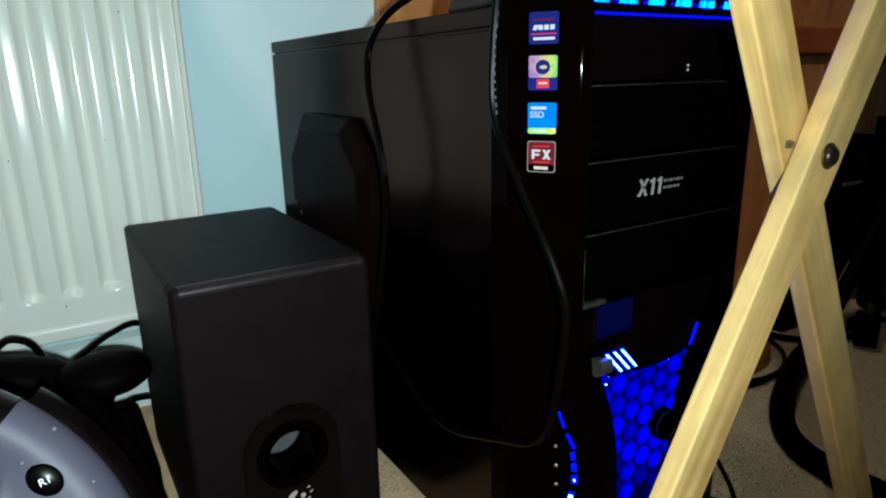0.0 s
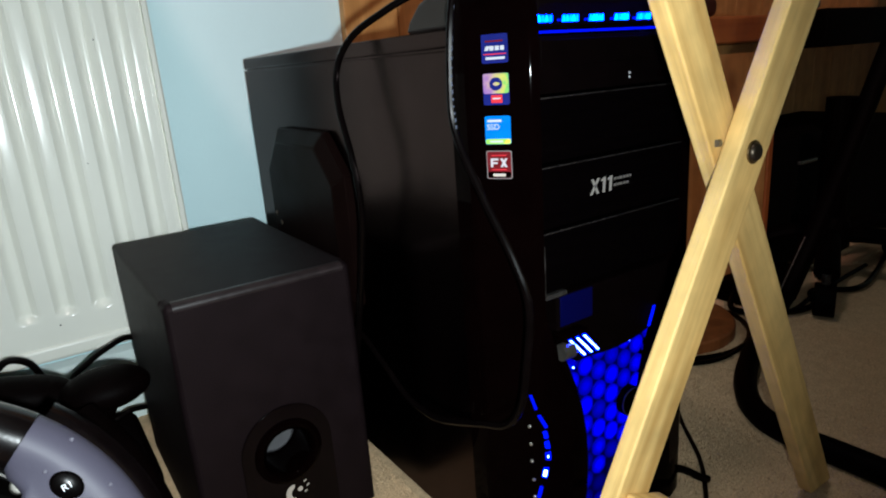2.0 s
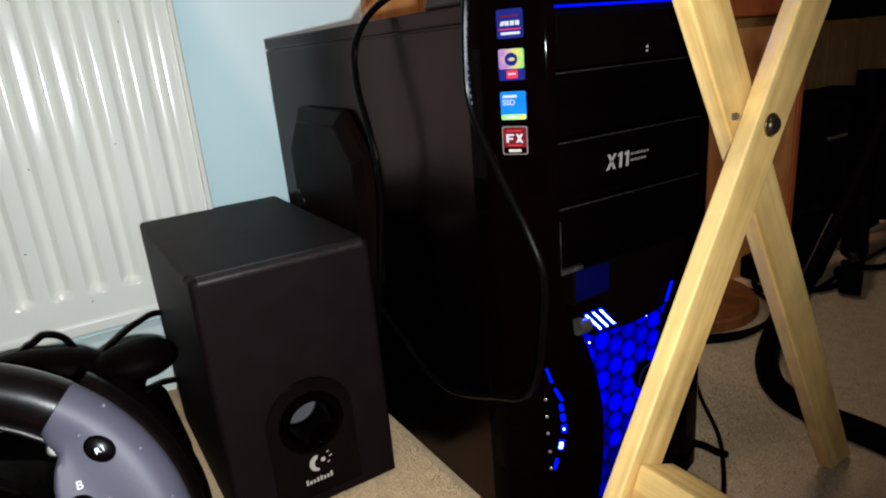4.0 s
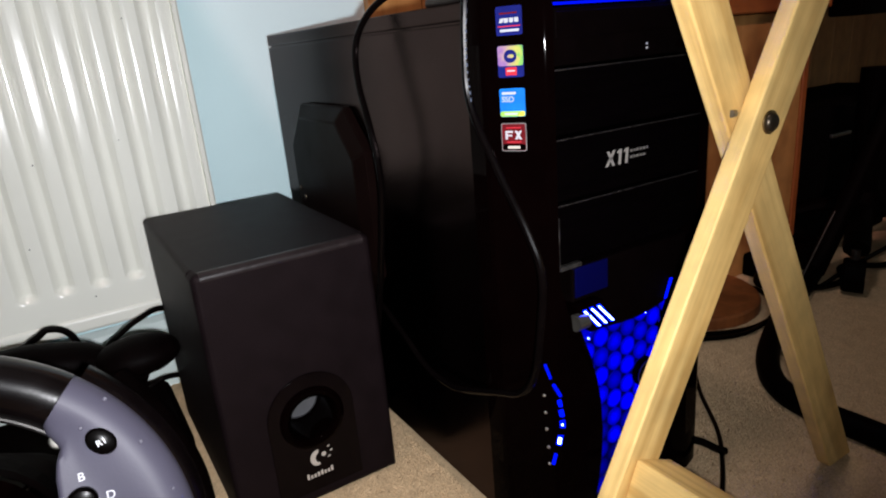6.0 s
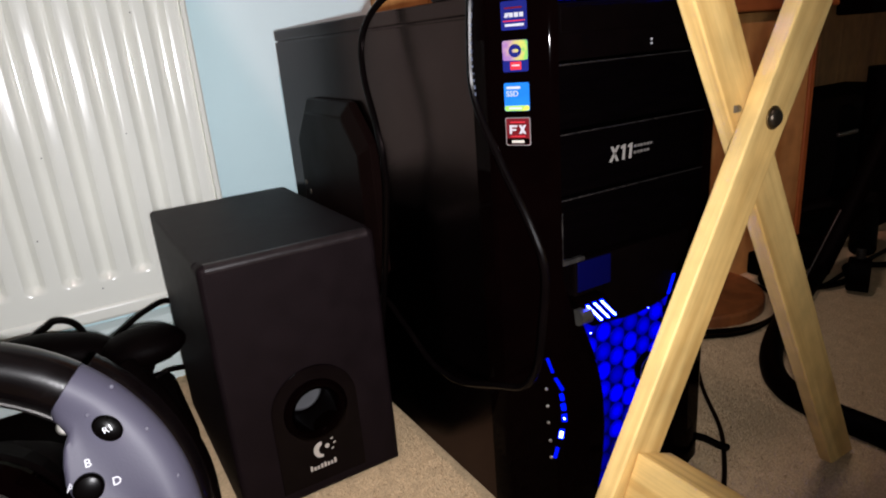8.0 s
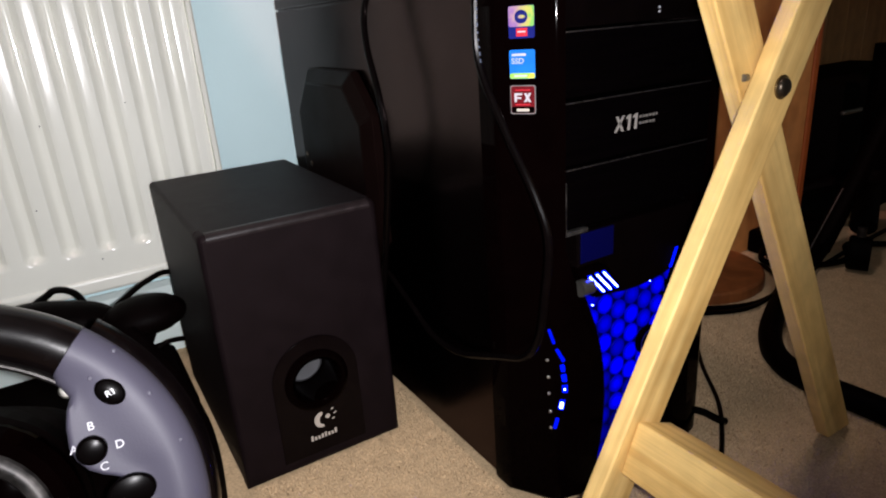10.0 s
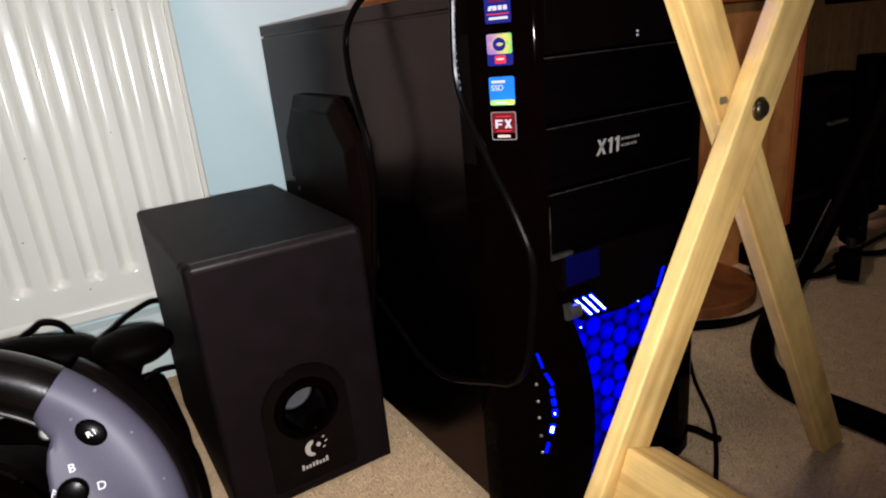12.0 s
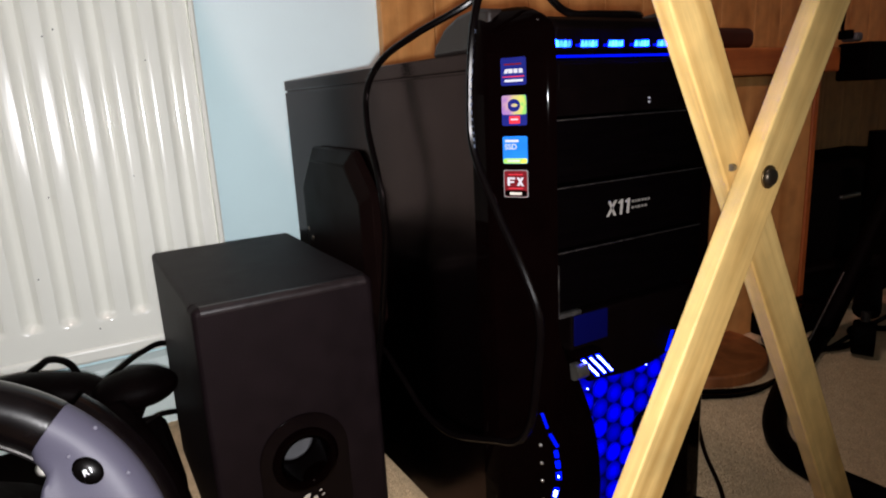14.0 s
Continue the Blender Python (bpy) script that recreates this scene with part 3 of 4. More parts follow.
    for i in range(10):
        cx = 0.0085 + i * pitch * 0.866
        for k in range(13):
            cz = 0.018 + (k + 0.5 * (i % 2)) * pitch
            if cz > 0.2 or cz < 0.02 or cx < 0.012 or cx > 0.138:
                continue
            if shared is None:
                shared = []
                for material in (M_BLUE, M_BLUE_FAR):
                    bm = loft([oval(0.0084, 0.0008), oval(0.0083, 0.0002), oval(0.0081, 0.0)])
                    shared.append(finish("grille_cell", bm, material))
            # fan light's falloff set by hand: outer cells take the fainter glow
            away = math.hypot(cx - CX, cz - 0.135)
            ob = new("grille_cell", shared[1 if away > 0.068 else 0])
            ob.location = (cx, 0.0092, cz)
            ob.parent = grille
            ob.matrix_parent_inverse = world_of(grille).inverted()
    for x, z, d in ((0.0200, 0.1745, 0.0013), (0.0225, 0.1760, 0.0008), (0.0375, 0.165, 0.0005), (0.099, 0.168, 0.0006)):
        part("led_spot", disc((x, 0.0085, z), (0, -1, 0), d, 0.0012, 12, 0.0003), M_LEDHOT, grille)
    # round badge on the grille
    part("round_badge", disc((0.0985, 0.009, 0.116), (0, -1, 0), 0.0125, 0.006, 30, 0.001), M_GLOSS, CASE)
    part("round_badge_ring", sweep([(0.0985 + 0.0115 * math.cos(a), 0.0028, 0.116 + 0.0115 * math.sin(a)) for a in (2 * math.pi * k / 16 for k in range(17))], 0.0006, 6, steps=3), M_DULL, CASE)

    # three slanted lights and the cap beside them
    part("side_cap", disc((0.008, -0.009, 0.1925), (1, 0, 0), 0.006, 0.011, 20, 0.001), M_DULL, CASE, "dull silver cap")
    housing = part("light_housing", prism([(0.010, 0.204), (0.034, 0.204), (0.050, 0.1815), (0.022, 0.1815)], "y", -0.0108, 0.004, 0.0015), M_GLOSS, CASE)
    for x in (0.0150, 0.0217, 0.0284):
        # wider blue prism round each white core is its halo, built as shape
        part("slanted_light", prism([(x - 0.0017, 0.2013), (x + 0.0021, 0.2013), (x + 0.0163, 0.1843), (x + 0.0125, 0.1843)], "y", -0.0114, -0.0104, 0.0004), M_LED, housing)
        part("slanted_core", prism([(x - 0.0006, 0.2003), (x + 0.0012, 0.2003), (x + 0.0152, 0.1853), (x + 0.0134, 0.1853)], "y", -0.0120, -0.0110, 0.0003), M_LEDHOT, housing)
    part("slanted_light", prism([(0.1085, 0.1800), (0.1110, 0.1800), (0.1172, 0.1955), (0.1147, 0.1955)], "y", -0.0030, -0.0018, 0.0003), M_LED, CASE)
    # arc of light slits and small studs on the side bezel
    slits = (((-0.0095, 0.003, 0.1624), (-0.0075, -0.0004, 0.1514), 0.0011),
             ((-0.0065, -0.0017, 0.1475), (-0.0022, -0.0045, 0.1371), 0.0013),
             ((-0.0036, -0.0040, 0.1345), (-0.0026, -0.0045, 0.129), 0.0015),
             ((-0.0026, -0.0045, 0.1262), (-0.0016, -0.0047, 0.1205), 0.0017),
             ((-0.0016, -0.0047, 0.1173), (-0.0014, -0.0048, 0.1110), 0.0021),
             ((-0.0030, -0.0042, 0.1050), (-0.0046, -0.0034, 0.0968), 0.0021),
             ((-0.0062, -0.0022, 0.0893), (-0.0076, -0.0003, 0.0798), 0.0013))
    for j, (pa, pb, w) in enumerate(slits):
        pa, pb = Vector(pa), Vector(pb)
        d = pb - pa
        m = frame_of((pa + pb) / 2, d, d.cross(Vector((-0.7, -0.71, 0))))
        bm = box(-d.length / 2, d.length / 2, -w, w, -0.0012, 0.0012, 0.0005)
        part("light_slit", bm, M_LED, left, "", m)
        # blue slit left showing round a hot core serves as its halo
        if j in (4, 5):
            k = 0.62 if j == 5 else 0.30
            part("slit_core", box(-d.length * k / 2, d.length * k / 2, -w * k, w * k, -0.0018, 0.0018, 0.0004), M_LEDHOT, left, "", m)
    for p in ((-0.0102, 0.0041, 0.1371), (-0.0099, 0.0035, 0.1231), (-0.0098, 0.0032, 0.1093), (-0.0092, 0.0024, 0.0939), (-0.0091, 0.0021, 0.0795)):
        part("stud", disc(Vector(p) + Vector((0.001, 0.001, 0)), (-0.7, -0.7, 0), 0.0013, 0.0022, 10, 0.0005), M_SILVER, left)
    # stickers on the slanted face of the bezel
    a, b = Vector((-0.0268, 0.0305, 0)), Vector((-0.0075, -0.0005, 0))
    u = (b - a).normalized()
    nrm = Vector((u.y, -u.x, 0))
    if nrm.x > 0:
        nrm = -nrm

    def sticker(z0, z1, material, label, w=0.0186):
        c = a + u * 0.0176 + nrm * 0.0002
        m = frame_of((c.x, c.y, (z0 + z1) / 2), u, (0, 0, 1)) @ Matrix.Diagonal((0.9, 0.86, 1, 1))
        st = part("sticker", rounded(-w / 2, w / 2, -(z1 - z0) / 2, (z1 - z0) / 2, 0, 0.0005), material, left, label, m)
        return st, m, w, z1 - z0

    def mark(st, m, x0, x1, y0, y1, material, lift=0.0007, lean=0.0):
        bm = prism([(x0, y0), (x1, y0), (x1 + lean, y1), (x0 + lean, y1)], "z", 0.0003, lift)
        part("sticker_shape", bm, material, st, "", m)

    st, m, w, h = sticker(0.3835, 0.4030, M_STICK_NAVY, "navy sticker with white and red marks")
    mark(st, m, -0.0065, 0.006, 0.0045, 0.0056, M_STICK_RED)
    mark(st, m, -0.007, -0.0045, -0.0012, 0.0018, M_WHITE, lean=0.001)
    mark(st, m, -0.0035, -0.0005, -0.0012, 0.0018, M_WHITE)
    mark(st, m, 0.0003, 0.0032, -0.0012, 0.0018, M_WHITE)
    mark(st, m, 0.004, 0.0068, -0.0012, 0.0018, M_WHITE)
    mark(st, m, -0.008, 0.008, -0.0040, -0.0033, M_STICK_BRIGHT)
    mark(st, m, -0.0065, 0.007, -0.0073, -0.0056, M_WHITE)
    st, m, w, h = sticker(0.3585, 0.3805, M_STICK_NAVY, "holographic sticker over a navy strip with a red square")
    part("sticker_shape", rounded(-0.0091, 0.0091, -0.003, 0.0108, 0.0003, 0.0007), M_STICK_FOIL, st, "", m)
    part("sticker_shape", disc((0, 0.0036, 0.0006), (0, 0, 1), 0.0046, 0.0004, 24, up=(0, 1, 0)), M_STICK_NAVY, st, "", m)
    part("sticker_shape", disc((0.0004, 0.0036, 0.0009), (0, 0, 1), 0.0024, 0.0003, 20, squash=0.5, up=(0, 1, 0)), M_STICK_FOIL, st, "", m)
    mark(st, m, -0.0038, 0.0042, -0.0096, -0.004, M_STICK_BRIGHT)
    mark(st, m, -0.0026, 0.0030, -0.0070, -0.0060, M_WHITE, 0.0009)
    st, m, w, h = sticker(0.3345, 0.3548, M_STICK_BLUE, "bright blue sticker with a green foot and white writing")
    part("sticker_shape", rounded(-0.0091, 0.0091, -0.0100, -0.0062, 0.0003, 0.0007), M_STICK_GREEN, st, "", m)
    mark(st, m, -0.0074, 0.0028, 0.0058, 0.0076, M_WHITE)
    mark(st, m, -0.006, 0.0035, -0.0088, -0.0074, M_WHITE, 0.0009)
    part("sticker_shape", prism([(0.0040, -0.0098), (0.0080, -0.0098), (0.0089, -0.0088), (0.0089, -0.0064), (0.0066, -0.0064)], "z", 0.0003, 0.0009), M_STICK_YELLOW, st, "", m)
    lettering("SSD", 0.0056, M_WHITE, st, m @ pose(-0.0032, 0.0022, 0.0007))
    st, m, w, h = sticker(0.3125, 0.3333, M_STICK_RIM, "dark red sticker with a silver rim and white marks")
    part("sticker_shape", rounded(-0.0087, 0.0087, -0.0098, 0.0098, 0.0003, 0.0007), M_STICK_RED, st, "", m)
    mark(st, m, -0.0062, -0.0045, -0.0016, 0.0048, M_WHITE, 0.0009)
    mark(st, m, -0.0045, -0.0005, 0.0033, 0.0048, M_WHITE, 0.0009)
    mark(st, m, -0.0045, -0.0012, 0.0007, 0.0020, M_WHITE, 0.0009)
    mark(st, m, 0.0008, 0.0026, -0.0016, 0.0048, M_WHITE, 0.0009, 0.0036)
    mark(st, m, 0.0044, 0.0062, -0.0016, 0.0048, M_WHITE, 0.0010, -0.0036)
    part("sticker_shape", rounded(-0.0085, 0.0085, -0.0096, -0.0050, 0.0003, 0.0009), M_GLOSS, st, "", m)
    mark(st, m, -0.0046, 0.0046, -0.0084, -0.0064, M_PRINT, 0.0011)
    mark(st, m, -0.0055, 0.0055, 0.0066, 0.0074, M_STICK_BRIGHT, 0.0009)
    mark(st, m, -0.0055, 0.0055, -0.0038, -0.0031, M_STICK_BRIGHT, 0.0009)
    for x in (0.0, 0.148):
        for y in (0.09, 0.41):
            part("foot", disc((x, y, -0.003), (0, 0, 1), 0.014, 0.0185, 20), M_RUBBER, CASE)
    part("front_foot", box(0.006, 0.142, 0.006, 0.04, -0.002, 0.0155, 0.003), M_MATTE, CASE)


build_case()


# ---- loudspeaker ----
def arch_outline(cx, z0, z1, w, n=20):
    r = w / 2
    return [(cx - r, z0), (cx + r, z0)] + [(cx + r * math.cos(a), z1 - r + r * math.sin(a)) for a in (math.pi * k / n for k in range(n + 1))]


def holed(outline, hole, y0, y1):
    """A board of that outline between y0 and y1, with a hole through it."""
    bm = bmesh.new()
    loops = []
    for pts in (outline, hole):
        vs = [bm.verts.new((x, y0, z)) for x, z in pts]
        loops.append([bm.edges.new((vs[i], vs[(i + 1) % len(vs)])) for i in range(len(vs))])
    bmesh.ops.triangle_fill(bm, use_beauty=True, use_dissolve=False, edges=loops[0] + loops[1])
    ext = bmesh.ops.extrude_face_region(bm, geom=bm.faces[:])
    bmesh.ops.translate(bm, vec=(0, y1 - y0, 0), verts=[v for v in ext["geom"] if isinstance(v, bmesh.types.BMVert)])
    return bm


def flat_front(ob):
    for p in ob.data.polygons:
        if abs(p.normal.y) > 0.999:
            p.use_smooth = False


def speaker():
    x0, x1, y0, y1, h = -0.205, -0.056, 0.172, 0.411, 0.2345
    t = thing("loudspeaker", ((x0 + x1) / 2, (y0 + y1) / 2, 0), "black vinyl-covered loudspeaker box with a round bass port on the carpet", "speaker")
    cx, cz, r = -0.1312, 0.0850, 0.0215
    hole = [(cx + r * math.cos(2 * math.pi * k / 40), cz + r * math.sin(2 * math.pi * k / 40)) for k in range(40)]
    wall = 0.012
    # cabinet: an open-fronted shell
    ring = lambda a, y: [(x0 + a, y, a), (x1 - a, y, a), (x1 - a, y, h - a), (x0 + a, y, h - a)]
    cab = loft([ring(wall, y0 + 0.016), ring(0.0, y0 + 0.016), ring(0.0, y1 - 0.004), ring(0.004, y1)], close=True)
    keep = [f for f in cab.faces if len(f.verts) == 4 and all(abs(v.co.y - y0 - 0.016) < 1e-6 for v in f.verts) and f.calc_area() > 0.02]
    bmesh.ops.delete(cab, geom=keep, context="FACES_ONLY")
    edges = [e for e in cab.edges if abs((e.verts[0].co - e.verts[1].co).y) > 0.1]
    bmesh.ops.bevel(cab, geom=edges, offset=0.004, segments=3, profile=0.5, affect="EDGES")
    part("cabinet", cab, M_VINYL, t)
    e = 0.006
    outline = [(x0, 0.0), (x1, 0.0), (x1, h - e)] + [(x1 - e + e * math.cos(a), h - e + e * math.sin(a)) for a in (math.pi / 8 * k for k in range(1, 5))] + \
              [(x0 + e - e * math.sin(a), h - e + e * math.cos(a)) for a in (math.pi / 8 * k for k in range(0, 5))]
    bm = holed(outline, hole, y0, y0 + 0.0158)
    bm.normal_update()
    rim = [ed for ed in bm.edges if all(abs(v.co.y - y0) < 1e-6 for v in ed.verts) and any(abs(f.normal.y) < 0.5 for f in ed.link_faces)
           and all((v.co.x - cx) ** 2 + (v.co.z - cz) ** 2 > (r + 0.005) ** 2 for v in ed.verts)]
    bmesh.ops.bevel(bm, geom=rim, offset=0.0055, segments=4, profile=0.5, affect="EDGES")
    flat_front(part("front_panel", bm, M_VINYL, t))
    # rubbed rounded edge of the front panel, its highlight put in as lighter vinyl
    part("front_edge", sweep([(x0 + 0.007, y0 + 0.0055, h - 0.0055), ((x0 + x1) / 2, y0 + 0.0055, h - 0.0055), (x1 - 0.007, y0 + 0.0055, h - 0.0055)], 0.0057, 20), M_EDGE, t, "rubbed rounded top edge with its highlight in the colour")
    plate = holed(arch_outline(cx, 0.012, 0.127, 0.078), hole, y0 - 0.0016, y0 - 0.0001)
    plate.normal_update()
    rim = [ed for ed in plate.edges if all(v.co.y < y0 - 0.001 for v in ed.verts) and any(abs(f.normal.y) < 0.5 for f in ed.link_faces)]
    bmesh.ops.bevel(plate, geom=rim, offset=0.0006, segments=2, affect="EDGES")
    flat_front(part("port_plate", plate, M_PLATE, t, "glossy black arched plate"))
    lip = lathe([(r + 0.0075, -0.0003), (r + 0.007, 0.002), (r + 0.004, 0.0035), (r + 0.001, 0.0028), (r - 0.001, 0.0), (r - 0.002, -0.006)], 48)
    part("port_ring", lip, M_GLOSS, t, "glossy black ring", frame_of((cx, y0 - 0.0014, cz), (1, 0, 0), (0, 0, 1)))
    inside = frame_of((cx, y0 - 0.002, cz), (1, 0, 0), (0, 0, 1))
    part("port_tube", lathe([(r - 0.0018, 0.0), (r - 0.0022, -0.02), (r - 0.0026, -0.040)], 40), M_GLOSS, t, "glossy black port tube", inside)
    part("port_end", lathe([(r - 0.0024, -0.0385), (r - 0.005, -0.0365), (0.012, -0.0375), (0.0005, -0.0385)], 40), M_CONE, t, "grey disc inside the port", inside)
    # maker's mark as plain shapes
    y = y0 - 0.0019
    cres = [(-0.1325 + 0.0068 * math.cos(a), 0.0445 + 0.0078 * math.sin(a)) for a in (math.pi * (0.42 + 1.16 * k / 14) for k in range(15))]
    cres += [(-0.1310 + 0.0036 * math.cos(a), 0.0440 + 0.0048 * math.sin(a)) for a in (math.pi * (1.5 - 0.95 * k / 10) for k in range(11))]
    part("mark_shape", prism(cres, "y", y, y + 0.001), M_PRINT, t)
    part("mark_shape", disc((-0.1265, y0 - 0.0014, 0.0460), (0, -1, 0), 0.0022, 0.0006, 16), M_PRINT, t)
    for dx, dz, lean in ((-0.1215, 0.0515, 0.0014), (-0.1195, 0.0465, 0.0026), (-0.1218, 0.0415, 0.0012)):
        part("mark_shape", prism([(dx - 0.0012, dz - 0.0006), (dx + 0.0012, dz - 0.0004 + lean * 0.3), (dx + 0.0013, dz + 0.0009 + lean * 0.3), (dx - 0.0011, dz + 0.0006)], "y", y, y + 0.001), M_PRINT, t)
    for k, hgt in enumerate((0.0052, 0.0034, 0.0034, 0.0042, 0.0046, 0.0034, 0.0034, 0.0052)):
        part("mark_bar", box(-0.1445 + k * 0.0032, -0.1424 + k * 0.0032, y, y + 0.001, 0.0260, 0.0260 + hgt, 0), M_PRINT, t)


speaker()


# ---- folding wooden stand ----
def stand():
    t = thing("folding_stand", (0.08, -0.085, 0), "pale pine folding stand with crossed legs joined by a bolt", "stand")

    def bar(name, p, q, w, d, lean_axis, cut=None):
        p, q = Vector(p), Vector(q)
        zax = (q - p).normalized()
        y = Vector(lean_axis)
        x = y.cross(zax).normalized()
        y = zax.cross(x)
        m = Matrix((x, y, zax)).transposed().to_4x4()
        m.translation = p
        bm = box(-w / 2, w / 2, -d / 2, d / 2, 0, (q - p).length, 0.0014, 3)
        if cut is not None:
            # the foot is sawn level with the floor
            for v in bm.verts:
                if v.co.z < 0.02:
                    v.co.z += (cut - p.z - x.z * v.co.x - y.z * v.co.y) / zax.z
        return part(name, bm, M_PINE, t, "", m)

    bar("leg", (-0.0900, -0.0845, 0.0), (0.2500, -0.0845, 0.62), 0.0295, 0.0115, (0, 1, 0), 0.003)
    bar("leg", (0.2605, -0.0705, 0.0), (-0.0785, -0.0725, 0.62), 0.0300, 0.0115, (0, 1, 0), 0.005)
    s, c = math.sin(radians(24)), math.cos(radians(24))
    bar("cross_rail", (-0.0130, -0.0905, 0.1205), (-0.0130, -0.43, 0.1205), 0.032, 0.034, (s, 0, c))
    part("bolt", disc((0.0875, -0.0903, 0.3245), (0, -1, 0), 0.0056, 0.0038, 28, 0.0026), M_BOLT, t, "domed dark metal bolt head")
    part("washer", disc((0.0875, -0.0901, 0.3245), (0, -1, 0), 0.0070, 0.0012, 28, 0.0004), M_BRONZE, t)
    part("bolt_end", disc((0.0715, -0.0785, 0.331), (-1, 0, 0), 0.0022, 0.003, 14), M_DULL, t)


stand()


# ---- racing wheel ----
def racing_wheel():
    t = thing("racing_wheel", (-0.34, 0.03, 0), "game steering wheel with black rubber rim and lilac-grey spokes", "steering wheel")
    C = Vector((-0.3715, 0.0225, 0.1475))
    axis = Vector((0.0, -0.905, 0.42)).normalized()
    right = Vector((1, 0, 0))
    up = axis.cross(right)
    M = Matrix((right, up, axis)).transposed().to_4x4()
    M.translation = C
    R, r = 0.1105, 0.0145

    def arc(a0, a1, rx, rz, radius=R, n=28, seg=20):
        rings = []
        for k in range(n + 1):
            a = radians(a0 + (a1 - a0) * k / n)
            rings.append([((radius + rx * math.cos(b)) * math.cos(a), (radius + rx * math.cos(b)) * math.sin(a), rz * math.sin(b)) for b in (2 * math.pi * j / seg for j in range(seg))])
        return loft(rings)

    part("rim_grip", arc(47.2, 133, r * 1.02, r), M_RUBBER, t, "black rubber grip", M)
    part("rim_section", arc(-55, -38, r, r * 0.97), M_GREY, t, "lilac-grey plastic", M)
    part("rim_section", arc(218, 235, r, r * 0.97), M_GREY, t, "lilac-grey plastic", M)
    part("rim_grip", arc(235.2, 304.8, r, r), M_RUBBER, t, "black rubber grip", M)
    part("rim_back", arc(-80, 46, r * 1.15, r, R + 0.006), M_RUBBER, t, "black plastic", M @ Matrix.Translation((0, 0, -0.022)))
    inner = [(0.0657, 0.0666), (0.0705, 0.0571), (0.0672, 0.050), (0.0655, 0.0430), (0.0645, 0.0328), (0.0665, 0.025), (0.0705, 0.0186), (0.0775, 0.0130), (0.0840, 0.0105), (0.087, -0.006), (0.089, -0.03), (0.088, -0.055)]
    turn = [math.degrees(math.atan2(y, x)) for x, y in inner][::-1]
    reach = [math.hypot(x, y) for x, y in inner][::-1]

    def spoke(sign):
        """Rim and spoke in one: a round outer edge that runs inward into a flat plate."""
        rings = []
        for k in range(43):
            deg = -38 + 85 * k / 42
            a, ri = radians(deg), float(np.interp(deg, turn + [46.5], reach + [R - r]))
            plate = min(1, max(0, (R - ri - r) / 0.010))
            ring = [(R + r * math.cos(b), r * 0.97 * math.sin(b)) for b in (-math.pi / 2 + math.pi * j / 14 for j in range(15))]
            for j in range(1, 25):
                u = 1 - (1 - j / 24) ** 1.3
                d = (1 - u) * (R - ri)
                e = min(1, u * 1.5)
                z = r * 0.97 - (r * 0.97 - 0.0105) * e * e * (3 - 2 * e)
                if d < 0.003:
                    z -= 0.003 - math.sqrt(max(0, 0.003 ** 2 - (0.003 - d) ** 2))
                ring.append((ri + d, plate * z + (1 - plate) * r * 0.97 * math.sqrt(max(0, 1 - u * u))))
            ring.append((ri, -0.009 * plate))
            ring.append(((ri + R) / 2, -0.012))
            rings.append([(sign * q * math.cos(a), q * math.sin(a), z) for q, z in ring])
        return loft(rings)

    for sign in (1, -1):
        sp = part("spoke", spoke(sign), M_GREY, t, "lilac-grey plastic", M)
        part("button", disc((sign * 0.0893, 0.0545, 0.0108), (0, 0, 1), 0.0083, 0.0042, 28, 0.0015, 0.74, up=(1, 0.8, 0)), M_BUTTON, sp, "glossy black button", M)
        part("button", disc((sign * 0.0745, 0.0285, 0.0103), (0, 0, 1), 0.0074, 0.0055, 28, 0.002, up=(0, 1, 0)), M_BUTTON, sp, "glossy black button", M)
        part("button", disc((sign * 0.0870, 0.0015, 0.0100), (0, 0, 1), 0.0120, 0.005, 28, 0.002, 0.75, up=(0, 1, 0)), M_BUTTON, sp, "glossy black button", M)
        for a, rad in ((38, 0.104), (24, 0.117), (9, 0.117), (38, 0.1215)):
            part("screw_cap", disc((sign * rad * math.cos(radians(a)), rad * math.sin(radians(a)), 0.0095 if rad > 0.12 else 0.0125), (0, 0, 1), 0.0012, 0.0008, 10, 0.0004), M_GREY, sp, "", M)
        if sign == 1:
            lettering("R1", 0.0046, M_WHITE, sp, M @ pose(0.0893, 0.0540, 0.0156, 0, 0, 12))
            lettering("B", 0.0060, M_WHITE, sp, M @ pose(0.0766, 0.0402, 0.0112, 0, 0, -3))
            lettering("D", 0.0060, M_WHITE, sp, M @ pose(0.0873, 0.0268, 0.0124, 0, 0, -3))
            lettering("A", 0.0060, M_WHITE, sp, M @ pose(0.0668, 0.0312, 0.0108, 0, 0, -3))
            lettering("C", 0.0060, M_WHITE, sp, M @ pose(0.0780, 0.0182, 0.0113, 0, 0, -3))
    hub = part("hub", lathe([(0.064, -0.04), (0.064, -0.022), (0.058, -0.014), (0.046, -0.010), (0.001, -0.008)], 40), M_GLOSS, t, "black hub", M)
    part("hub_ring", arc(0, 360, 0.005, 0.004, 0.047, 40, 10), M_TRIM, hub, "silver ring", M @ Matrix.Translation((0, 0, -0.009)))
    part("rim_trim", arc(40, 140, 0.0018, 0.004, 0.0945, 30, 10), M_TRIM, t, "silver trim", M)
    part("trim_end", disc((0.0705, 0.0615, -0.004), (0, 0, 1), 0.0045, 0.009, 16, 0.001), M_DULL, t, "dull metal stud", M)
    # column, motor housing and clamp behind the rim
    part("column", lathe([(0.05, -0.14), (0.066, -0.13), (0.066, -0.05), (0.06, -0.04)], 36), M_MATTE, t, "", M)
